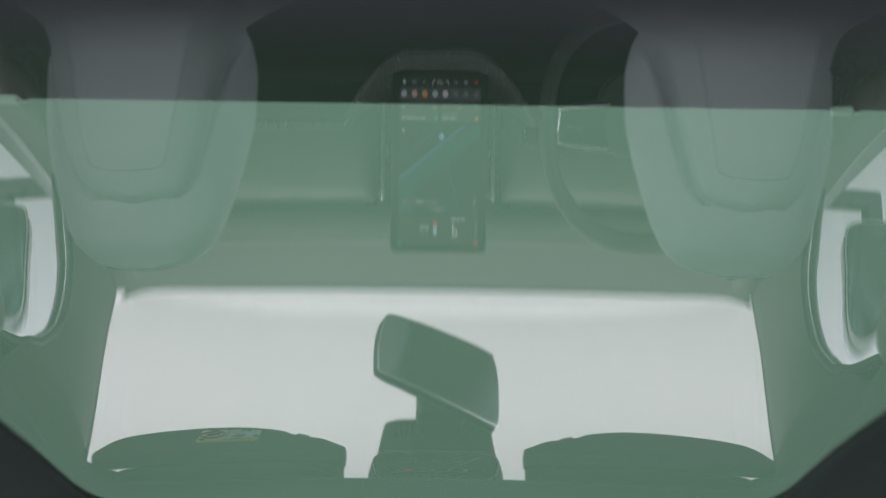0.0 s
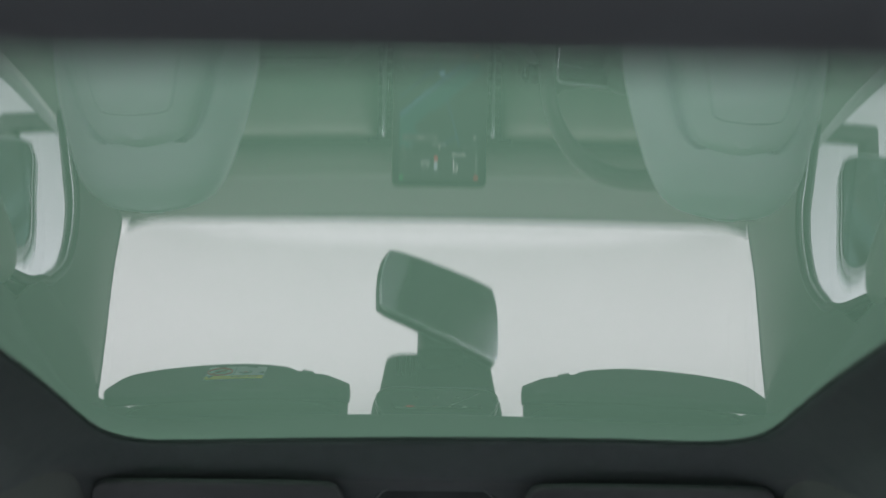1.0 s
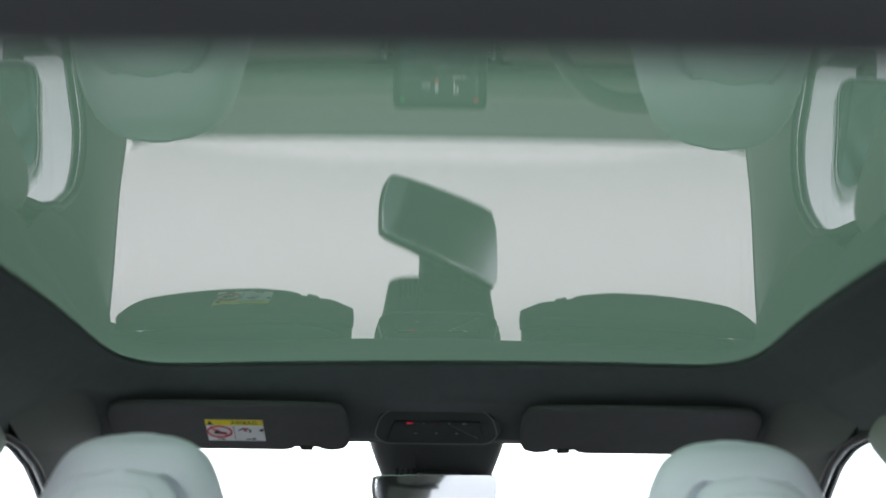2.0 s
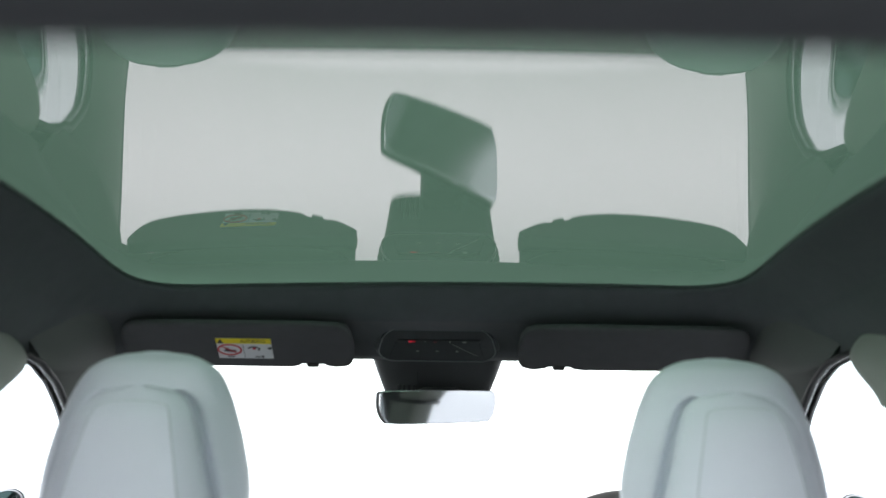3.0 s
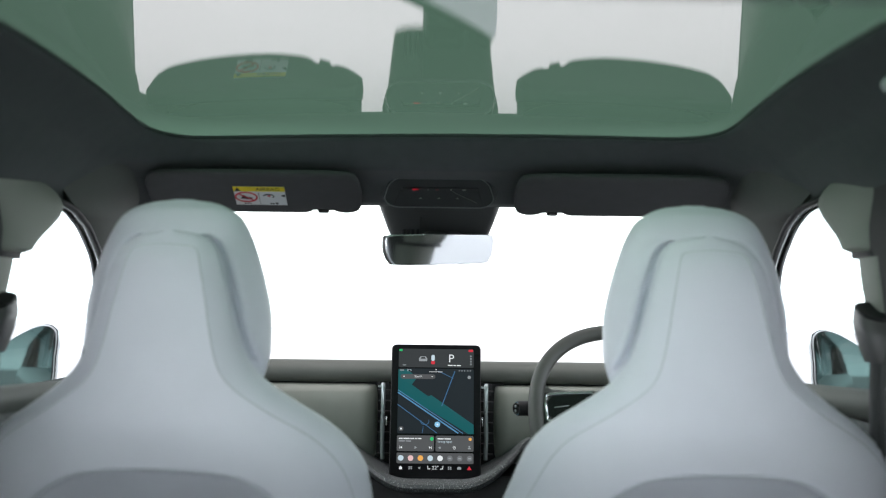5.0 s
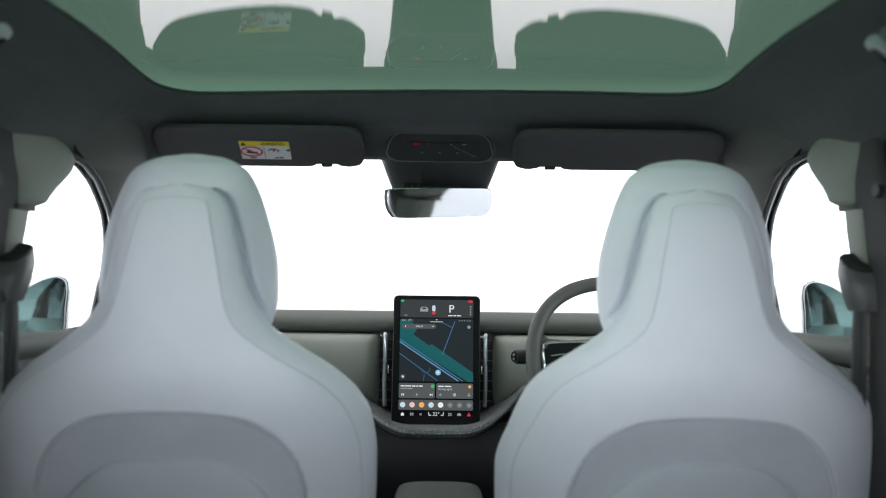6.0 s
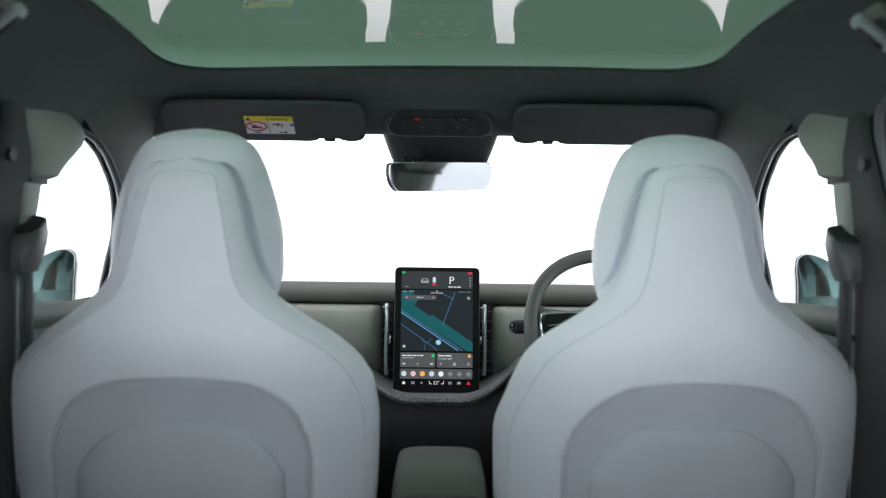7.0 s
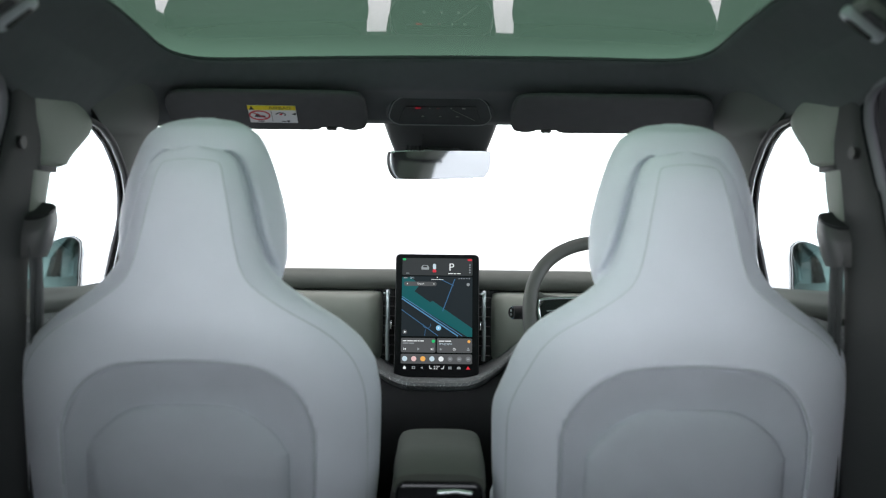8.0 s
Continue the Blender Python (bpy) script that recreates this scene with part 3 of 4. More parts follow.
def make_seat(x0):
    seat = thing("front_seat", "pale blue-grey leatherette front seat with integrated headrest and knit rear panel", "car seat", (0, 0, 0.30), group="front seats")
    # shell of the backrest
    rings = []
    n = 150
    for i in range(161):
        z = 0.42 + (1.2665 - 0.42) * i / 160
        hw, d, yb = spline_table(HALF_W, z), spline_table(DEPTH, z), spline_table(BACK_Y, z)
        r = []
        for k in range(n):
            t = k / n
            if t < 0.64:
                s = -1 + 2 * t / 0.64
                u = math.copysign(1 - (1 - abs(s)) ** 1.25, s) if abs(s) > 0.6 else s * (1 - 0.4 ** 1.25) / 0.6
                x = u * hw
                r.append((x, seat_back(x, z) + recess(x, z), z))
            else:
                a = math.pi * (t - 0.64) / 0.36
                x = hw * sgn_pow(math.cos(a), 0.5)
                r.append((x, yb + d * 0.55 + d * 0.45 * sgn_pow(math.sin(a), 0.5), z))
        rings.append(r)
    part("backrest", loft(rings), SEAT, seat)
    # headrest hood in front of the spine
    HW = [(1.005, 0.082), (1.03, 0.112), (1.06, 0.128), (1.10, 0.136), (1.14, 0.136), (1.19, 0.1275), (1.23, 0.116), (1.265, 0.103), (1.29, 0.089), (1.306, 0.067), (1.314, 0.044), (1.3180, 0.016)]
    HB = [(1.005, -0.01), (1.06, -0.035), (1.12, -0.050), (1.20, -0.052), (1.27, -0.040), (1.30, -0.022), (1.3185, 0.010)]
    HF = [(1.005, 0.045), (1.06, 0.068), (1.15, 0.075), (1.25, 0.068), (1.30, 0.048), (1.3185, 0.020)]
    rings = []
    for i in range(70):
        f = i / 69
        z = 1.005 + (1.3180 - 1.005) * (1 - (1 - f) ** 1.7)
        hw, yb, yf = spline_table(HW, z), spline_table(HB, z), spline_table(HF, z)
        yc, hy = (yb + yf) / 2, (yf - yb) / 2
        sp = spline_table(HALF_W, z) if z < 1.262 else 1.0
        r = []
        for k in range(180):
            a = k * math.tau / 180
            x, y = hw * sgn_pow(math.cos(a), 0.62), yc + hy * sgn_pow(math.sin(a), 0.72)
            if math.sin(a) < 0:  # a groove where the hood meets the spine, and a cushion swelling beside it
                g = abs(x) - sp
                y += 0.012 * math.exp(-(g / 0.006) ** 2) - 0.008 * math.exp(-((g - 0.018) / 0.012) ** 2) * min(1, max(0, (1.27 - z) / 0.1))
            r.append((x, y, z))
        rings.append(r)
    part("headrest", loft(rings), SEAT, seat)
    # knit panels in their bed
    part("rear_panel", arch_panel(ARCH_O, (1.0, 0.99, 0.97, 0.93, 0.87, 0.80, 0.6), (0.0012, 0.0030, 0.0026, 0.0005, -0.0035, -0.007, -0.007)), SEAT_KNIT, seat, "lavender-grey knit back panel")
    part("map_pocket", arch_panel(ARCH_I, (1.0, 0.996, 0.985, 0.96, 0.85, 0.6, 0.3), (-0.008, -0.001, 0.002, 0.005, 0.009, 0.011, 0.012)), SEAT_KNIT, seat, "raised knit map pocket")
    part("panel_seam", tube([(q.x, seat_back(q.x, q.y) - 0.0005, q.y) for q in [Vector((p.x * 1.008, 0.7 + (p.y - 0.7) * 1.008)) for p in ARCH_O[4:-4]]], 0.0012, sides=6, up=(0, 1, 0)), SEAM, seat)
    for s in (1, -1):
        q = smooth_path([(s * x, 0, z) for z, x in SEAM_LINE], 5)
        part("spine_seam", tube([(p.x, seat_back(p.x, p.z) + 0.0002, p.z) for p in q], 0.0011, sides=6, up=(0, 1, 0)), SEAM, seat)
    # cushion and base, hidden by the backrest from behind
    rings = []
    for i in range(15):
        y = 0.02 + 0.52 * i / 14
        e = min(1, (i / 14) / 0.15, (1 - i / 14) / 0.12)
        e = 0.75 + 0.25 * math.sin(e * math.pi / 2)
        rings.append([(0.255 * e * sgn_pow(math.cos(k * math.tau / 40), 0.5), y, 0.56 + 0.075 * e * sgn_pow(math.sin(k * math.tau / 40), 0.5)) for k in range(40)])
    part("cushion", loft(rings), SEAT, seat)
    part("base", box(-0.21, 0.21, 0.04, 0.46, 0.30, 0.50, 0.015), BLACK, seat)
    seat.matrix_basis = pose(x0, 0, 0.30)
    return seat


seat = make_seat(-SX)
driver_seat = copy_thing(seat, pose(SX + 0.004, 0, 0.30, 0, 0, 2.2))
# the driver's seat is worn in: its inner shoulder has sunk a little
for ob in driver_seat.children:
    ob.data = ob.data.copy()
    for v in ob.data.vertices:
        f = max(0, 1 - abs(v.co.z - 0.93) / 0.09)
        v.co.x += 0.016 * f * f * (3 - 2 * f) * max(0, -v.co.x / 0.28) ** 1.5

PALE = material("pale_grey_plastic", (0.26, 0.29, 0.29), 0.45, grain=900, grain_bump=0.2)

# ---- dashboard ----
PLATE_Y = 0.963
dash = thing("dashboard", "grey-green soft plastic dashboard with dark recess and speckled ledge", "dashboard", (0, 0.95, 0.6))


def along(xs, section):
    """Sweep a yz section across the car; section(x) gives the points."""
    return loft([[(x, y, z) for y, z in section(x)] for x in xs])


xs = [-0.74 + 1.48 * k / 30 for k in range(31)]
part("top_deck", along([x * 1.12 for x in xs], lambda x: [(1.30 - 0.05 * x * x, 0.985 + 0.005 * x * x), (1.0, 1.016), (0.93, 1.0225), (0.905, 1.022), (0.905, 0.99), (1.30 - 0.05 * x * x, 0.93)]), A_TRIM, dash, "dark grey upper deck under the windscreen")
part("front_roll", along(xs, lambda x: [(0.912, 1.0315), (0.89, 1.0345), (0.868, 1.033), (0.853, 1.025), (0.846, 1.011), (0.848, 0.998), (0.858, 0.988), (0.88, 0.982), (0.912, 0.980)]), DASH_ROLL, dash)
part("shadow_gap", along(xs, lambda x: [(0.885, 0.984), (0.885, 0.968), (1.1, 0.968), (1.1, 0.984)]), DASH_DARK, dash)


def front_panel(x):
    return [(0.93, 0.980), (0.845, 0.9795), (0.832, 0.975), (0.824, 0.962), (0.818, 0.93), (0.818, 0.89), (0.824, 0.85), (0.838, 0.82), (0.86, 0.80), (0.93, 0.79)]


for s in (1, -1):
    rings = []
    for k in range(24):
        x = 0.132 + 0.608 * (k / 23) ** 1.9
        e = min(1, (x - 0.132) / 0.045)
        e = (1 - (1 - e) ** 2.4) ** (1 / 2.4)
        rings.append([(s * x, 0.93 + (y - 0.93) * (0.25 + 0.75 * e), z - 0.004 * (1 - e)) for y, z in front_panel(x)])
    part("front_panel", loft(rings), DASH, dash)
part("centre_recess", box(-0.16, 0.16, 0.865, 1.0, 0.70, 0.985), DASH_DARK, dash)


def ledge(x):
    t = abs(x)
    z = 0.788 + 0.050 * max(0, (t - 0.055) / 0.115) ** 1.9
    y = 0.672 + 0.10 * max(0, (t - 0.06) / 0.13) ** 1.8
    z, y = min(z, 0.87), min(y, 0.81)
    return [(0.90, z - 0.004), (y + 0.05, z - 0.004), (y + 0.015, z - 0.004), (y + 0.004, z - 0.007), (y, z - 0.014), (y + 0.006, z - 0.022), (y + 0.03, z - 0.03), (0.90, z - 0.03)]


part("speckled_ledge", along([-0.42 + 0.84 * k / 60 for k in range(61)], ledge), SPECKLE, dash, "dark ledge with pale flecks")
part("lower_dash", along([-0.70 + 1.40 * k / 20 for k in range(21)], lambda x: [(0.80, 0.78), (0.78, 0.74), (0.80, 0.55), (0.95, 0.40), (1.2, 0.40), (1.2, 0.80), (0.95, 0.80)]), BLACK, dash)
ROD = material("vent_gloss", (0.42, 0.49, 0.49), 0.18, metal=0.6, vary=0.05)
for s, x in ((1, 0.1155), (-1, -0.121)):
    vent = part("air_vent", slab(rounded(0.034, 0.184, 0.012), 0.02, face_pose((x + s * 0.001, 0.888, 0.896), (1, 0, 0), (0, -0.05, 1)), 0.004), BLACK, dash, "tall narrow black air vent")
    for k in range(7):
        part("vane", box(x - 0.014, x + 0.018, 0.836, 0.850, 0.822 + 0.024 * k, 0.8245 + 0.024 * k, 0.0008), BLACK, vent)
    part("vane_frame", tube(smooth_path([(x, 0.834, 0.812), (x + s * 0.001, 0.828, 0.86), (x, 0.826, 0.92), (x, 0.829, 0.972), (x + s * 0.001, 0.836, 0.982)], 5), 0.0054, sides=12), ROD, vent, "glossy pale vertical vent bar")
    part("vane_cap", box(x - 0.012, x + 0.006, 0.832, 0.842, 0.974, 0.979, 0.0015), ROD, vent)
    part("vane_slider", box(x - s * 0.008 - 0.003, x - s * 0.008 + 0.003, 0.828, 0.838, 0.888, 0.910, 0.0015), CHROME, vent)

part("sensor_plate", box(-0.052, -0.002, PLATE_Y - 0.016, PLATE_Y + 0.016, 1.014, 1.021, 0.003), PALE, dash, "small pale sensor plate")

# ---- touchscreen ----
S_O, S_UP = Vector((0, 0.7685, 0.9335)), Vector((0, 0.063, 0.275)).normalized()
S_OUT = Vector((1, 0, 0)).cross(S_UP)
screen = thing("touchscreen", "portrait touchscreen lit with map and controls, standing on dashboard", "touchscreen", S_O)


def on_screen(u, v, lift=0.0):
    """The pose of a spot on the glass; u to the right and v down, from 0 to 1 over the lit picture."""
    p = S_O + Vector(((u - 0.5) * 0.170, 0, 0)) + S_UP * (0.135 - 0.272 * v) + S_OUT * (0.0012 + lift)
    return face_pose(p, (1, 0, 0), S_UP)


part("housing", slab(rounded(0.203, 0.300, 0.011), 0.014, face_pose(S_O - S_UP * 0.004 - S_OUT * 0.0145, (1, 0, 0), S_UP), 0.003), BLACK, screen)
part("glass", slab(rounded(0.199, 0.296, 0.010), 0.0012, face_pose(S_O - S_UP * 0.004 - S_OUT * 0.0004, (1, 0, 0), S_UP)), COATED, screen)
part("stand", box(-0.05, 0.05, 0.79, 0.90, 0.82, 0.96), BLACK, screen)
UI = {"grey": glow("ui_grey", (0.035, 0.040, 0.043), 1.0), "map": glow("ui_map", (0.012, 0.018, 0.023), 1.0), "teal": glow("ui_teal", (0.009, 0.10, 0.11), 1.0),
      "blue": glow("ui_blue", (0.05, 0.15, 0.30), 1.0), "pale": glow("ui_pale", (0.09, 0.26, 0.46), 1.0), "white": glow("ui_white", (0.80, 0.84, 0.86), 1.0), "dim": glow("ui_dim", (0.30, 0.33, 0.35), 1.0),
      "card": glow("ui_card", (0.085, 0.090, 0.094), 1.0), "mark": glow("ui_mark", (0.16, 0.17, 0.18), 1.0), "green": glow("ui_green", (0.02, 0.52, 0.16), 1.0), "red": glow("ui_red", (0.62, 0.03, 0.05), 1.0),
      "orange": glow("ui_orange", (0.85, 0.42, 0.10), 1.0), "pink": glow("ui_pink", (0.78, 0.52, 0.52), 1.0), "sky": glow("ui_sky", (0.25, 0.55, 0.80), 1.0), "ice": glow("ui_ice", (0.55, 0.68, 0.76), 1.0)}


def ui(name, color, u0, v0, u1, v1, layer=1, r=0.0015):
    w, h = (u1 - u0) * 0.170, (v1 - v0) * 0.272
    return part(name, slab(rounded(w, h, min(r, w * 0.45, h * 0.45), 3), 0.0002, on_screen((u0 + u1) / 2, (v0 + v1) / 2, 0.0003 * layer)), UI[color], screen)


def ui_poly(name, color, pts, layer=2):
    m = on_screen(0, 0, 0.0003 * layer)
    return part(name, slab([(u * 0.170, -v * 0.272) for u, v in pts][::-1], 0.0002, m), UI[color], screen)


def ui_line(name, color, u0, v0, u1, v1, w, layer=3):
    a, b = Vector((u0 * 0.170, -v0 * 0.272)), Vector((u1 * 0.170, -v1 * 0.272))
    n = (b - a).normalized().orthogonal() * w / 2
    return part(name, slab([tuple(a - n), tuple(b - n), tuple(b + n), tuple(a + n)], 0.0002, on_screen(0, 0, 0.0003 * layer)), UI[color], screen)


def ui_disc(name, color, u, v, r, layer=3):
    return part(name, slab(oval(0, 0, r, r, 20), 0.0002, on_screen(u, v, 0.0003 * layer)), UI[color], screen)


def writing(name, body, size, m, mat, parent, squeeze=1.0):
    """Text in the built-in font, turned into a flat mesh."""
    cu = bpy.data.curves.new(name, "FONT")
    cu.body, cu.size, cu.align_x, cu.align_y = body, size, "CENTER", "CENTER"
    tmp = bpy.data.objects.new(name, cu)
    scene.collection.objects.link(tmp)
    bpy.context.view_layer.update()
    me = bpy.data.meshes.new_from_object(tmp.evaluated_get(bpy.context.evaluated_depsgraph_get()))
    bpy.data.objects.remove(tmp)
    me.transform(m @ Matrix.Diagonal((squeeze, 1, 1, 1)))
    me.materials.clear()
    me.materials.append(mat)
    ob = new(name, me)
    ob.parent = parent
    ob.matrix_parent_inverse = parent.matrix_world.inverted()
    return ob


ui("status_card", "grey", 0.0, 0.0, 1.0, 0.155, 1, 0.003)
ui("map_card", "map", 0.0, 0.165, 1.0, 0.70, 1, 0.003)
ui_poly("map_park", "teal", [(0.0, 0.175), (0.12, 0.175), (0.25, 0.24), (0.18, 0.30), (1.0, 0.66), (1.0, 0.70), (0.93, 0.70), (0.0, 0.345)])
ui_poly("map_river", "teal", [(0.0, 0.23), (0.40, 0.395), (0.44, 0.385), (1.0, 0.625), (1.0, 0.70), (0.95, 0.70), (0.0, 0.355)], 2)
ui_line("map_road", "pale", 0.0, 0.365, 0.80, 0.695, 0.0030)
ui_line("map_road", "pale", 0.0, 0.345, 0.86, 0.695, 0.0014)
ui_line("map_road", "blue", 0.0, 0.465, 0.52, 0.695, 0.0016)
ui_line("map_road", "blue", 0.75, 0.185, 0.58, 0.475, 0.0020)
ui_line("map_road", "blue", 0.53, 0.185, 0.73, 0.245, 0.0014)
for k in range(8):
    a, c = math.radians(200 - 28 * k), math.radians(172 - 28 * k)
    ui_line("map_loop", "blue", 0.36 + 0.055 * math.cos(a), 0.60 - 0.028 * math.sin(-a), 0.36 + 0.055 * math.cos(c), 0.60 - 0.028 * math.sin(-c), 0.0011)
ui_line("map_road", "blue", 0.34, 0.64, 0.33, 0.695, 0.0010)
ui_disc("position_dot", "sky", 0.525, 0.625, 0.0062, 5)
ui_disc("position_core", "white", 0.525, 0.625, 0.0020, 6)
ui_disc("compass_dot", "white", 0.05, 0.662, 0.0022, 5)
ui_disc("map_button", "card", 0.05, 0.662, 0.0055, 4)
ui_disc("profile_dot", "dim", 0.94, 0.235, 0.0038, 5)
ui("search_field", "card", 0.03, 0.213, 0.49, 0.252, 4, 0.005)
ui_disc("search_pin", "white", 0.075, 0.232, 0.0014, 5)
ui("search_arrow", "white", 0.44, 0.229, 0.46, 0.235, 5)
# status card
writing("search_text", "Search", 0.0062, on_screen(0.265, 0.232, 0.0022), UI["white"], screen)
writing("gear_letter", "P", 0.026, on_screen(0.70, 0.082, 0.0008), UI["white"], screen)
part("car_icon", slab([(-0.009, -0.005), (0.009, -0.005), (0.0095, 0.001), (0.006, 0.006), (-0.006, 0.006), (-0.0095, 0.001)], 0.0002, on_screen(0.325, 0.085, 0.0006)), UI["dim"], screen)
part("car_icon", slab([(-0.0055, 0.0005), (0.0055, 0.0005), (0.004, 0.0045), (-0.004, 0.0045)], 0.0002, on_screen(0.325, 0.085, 0.0009)), UI["grey"], screen)
ui("seat_icon", "ice", 0.435, 0.05, 0.48, 0.10, 3, 0.003)
ui("seat_icon_base", "red", 0.432, 0.10, 0.483, 0.128, 3, 0.002)
for u0, u1 in ((0.655, 0.720), (0.730, 0.765), (0.775, 0.830)):
    ui("range_mark", "white", u0, 0.133, u1, 0.141, 3, 0.0005)
ui("speed_bar", "dim", 0.055, 0.134, 0.10, 0.140, 3)
ui("lamp_symbol", "green", 0.005, 0.003, 0.05, 0.020, 3)
ui("brake_symbol", "red", 0.93, 0.003, 0.99, 0.022, 3)
for v in (0.052, 0.075, 0.098, 0.120):
    ui("gear_mark", "dim", 0.952, v, 0.972, v + 0.011, 3, 0.0006)
ui("clock_bar", "dim", 0.02, 0.176, 0.075, 0.184, 4)
writing("weather_text", "22°C", 0.0052, on_screen(0.145, 0.180, 0.0016), UI["ice"], screen)
ui("grip_line", "white", 0.41, 0.190, 0.585, 0.194, 4)
ui_disc("grip_dot", "white", 0.50, 0.174, 0.0014, 4)
for u in (0.81, 0.845, 0.88, 0.92, 0.955):
    ui("signal_mark", "dim", u - 0.008, 0.177, u + 0.008, 0.185, 4, 0.0004)
# media and phone cards
ui("media_card", "card", 0.0, 0.715, 0.485, 0.842, 1, 0.003)
ui("phone_card", "card", 0.505, 0.715, 1.0, 0.842, 1, 0.003)
for u0, u1 in ((0.025, 0.075), (0.085, 0.165), (0.175, 0.225), (0.235, 0.260), (0.270, 0.320)):
    ui("title_word", "white", u0, 0.736, u1, 0.745, 2, 0.0005)
for u0, u1 in ((0.025, 0.105), (0.115, 0.185)):
    ui("artist_word", "dim", u0, 0.757, u1, 0.765, 2, 0.0005)
for u0, u1 in ((0.530, 0.610), (0.620, 0.705)):
    ui("title_word", "white", u0, 0.736, u1, 0.745, 2, 0.0005)
writing("signal_text", "Strong signal", 0.0062, on_screen(0.625, 0.764, 0.0008), UI["ice"], screen)
ui_disc("media_badge", "green", 0.455, 0.742, 0.0040, 2)
ui_disc("phone_badge", "orange", 0.955, 0.742, 0.0036, 2)
part("play_symbol", slab([(-0.0022, -0.0032), (0.0032, 0), (-0.0022, 0.0032)], 0.0002, on_screen(0.245, 0.812, 0.0006)), UI["dim"], screen)
for u, s in ((0.055, -1), (0.435, 1)):
    part("skip_symbol", slab([(-0.0025 * s, -0.0028 * s), (0.0018 * s, 0), (-0.0025 * s, 0.0028 * s)], 0.0002, on_screen(u, 0.812, 0.0006)), UI["white"], screen)
    ui("skip_bar", "white", u + s * 0.016 - 0.003, 0.801, u + s * 0.016 + 0.003, 0.823, 2, 0.0002)
part("star_symbol", slab([((0.0038 if k % 2 == 0 else 0.0017) * math.sin(k * math.pi / 5), (0.0038 if k % 2 == 0 else 0.0017) * math.cos(k * math.pi / 5)) for k in range(10)][::-1], 0.0002, on_screen(0.56, 0.812, 0.0006)), UI["dim"], screen)
ui_disc("clock_symbol", "white", 0.75, 0.812, 0.0034, 2)
ui_disc("clock_face", "card", 0.75, 0.812, 0.0026, 3)
ui("clock_hand", "white", 0.748, 0.803, 0.753, 0.815, 4, 0.0002)
ui("contact_symbol", "dim", 0.925, 0.812, 0.965, 0.822, 2)
ui_disc("contact_head", "dim", 0.945, 0.802, 0.0018, 2)
# row of round buttons
ui("app_bar", "card", 0.0, 0.855, 1.0, 0.94, 1, 0.003)
for k, c in enumerate(("ice", "pink", "orange", "ice", "white", "mark", "mark", "mark")):
    u = 0.055 + 0.1275 * k
    ui_disc("app_button", c, u, 0.897, 0.0062, 2)
    if k > 4:
        ui("app_mark", "dim", u - 0.018, 0.892, u + 0.018, 0.903, 3, 0.0008)
# bottom row
part("home_symbol", slab([(-0.0034, -0.0034), (0.0034, -0.0034), (0.0034, 0.0008), (0, 0.0042), (-0.0034, 0.0008)], 0.0002, on_screen(0.055, 0.975, 0.0006)), UI["white"], screen)
for i in (0, 1):
    for j in (0, 1):
        ui("menu_mark", "dim", 0.158 + 0.026 * i, 0.963 + 0.013 * j, 0.178 + 0.026 * i, 0.973 + 0.013 * j, 2, 0.0004)
        ui("apps_mark", "dim", 0.668 + 0.026 * i, 0.963 + 0.013 * j, 0.688 + 0.026 * i, 0.973 + 0.013 * j, 2, 0.0006)
part("sound_symbol", slab([(-0.0036, -0.0014), (-0.0014, -0.0014), (0.001, -0.0034), (0.001, 0.0034), (-0.0014, 0.0014), (-0.0036, 0.0014)], 0.0002, on_screen(0.305, 0.975, 0.0006)), UI["dim"], screen)
for u, s in ((0.42, 1), (0.59, -1)):
    part("heat_symbol", slab([(-0.0034 * s, 0.0042), (-0.0020 * s, 0.0042), (-0.0008 * s, -0.0018), (0.0036 * s, -0.0020), (0.0036 * s, -0.0036), (-0.0022 * s, -0.0036)][::s], 0.0002, on_screen(u, 0.972, 0.0006)), UI["white"], screen)
writing("temperature_text", "22°", 0.0112, on_screen(0.505, 0.974, 0.0008), UI["white"], screen)
part("car_symbol", slab([(-0.0046, -0.0026), (0.0046, -0.0026), (0.0042, 0.0008), (0.0024, 0.0032), (-0.0024, 0.0032), (-0.0042, 0.0008)], 0.0002, on_screen(0.815, 0.975, 0.0006)), UI["dim"], screen)
part("hazard_symbol", slab([(-0.0050, -0.0036), (0.0050, -0.0036), (0, 0.0046)], 0.0002, on_screen(0.945, 0.974, 0.0006)), UI["red"], screen)

# ---- steering wheel ----
W_C, W_UP = Vector((0.383, 0.530, 0.952)), Vector((0, 0.40, 0.92)).normalized()
W_M = face_pose(W_C, (1, 0, 0), W_UP)
wheel = thing("steering_wheel", "dark grey leather steering wheel with chrome-framed spoke pads", "steering wheel", W_C)
rim_pts = [W_M @ Vector((0.182 * sgn_pow(math.cos(k * math.tau / 72), 0.86), 0.176 * sgn_pow(math.sin(k * math.tau / 72), 0.86), 0)) for k in range(72)]
part("rim", tube(rim_pts, 0.0152, 0.0160, sides=16, closed=True, up=W_M.to_3x3() @ Vector((0, 0, 1))), WHEEL, wheel)
part("hub", slab(rounded(0.17, 0.13, 0.05), 0.05, W_M @ pose(0, -0.01, -0.045), 0.012), WHEEL, wheel)
part("column", tube([W_C + (W_M.to_3x3() @ Vector((0, 0, -0.03))), W_C + (W_M.to_3x3() @ Vector((0, 0, -0.38)))], 0.045, sides=20), BLACK, wheel)
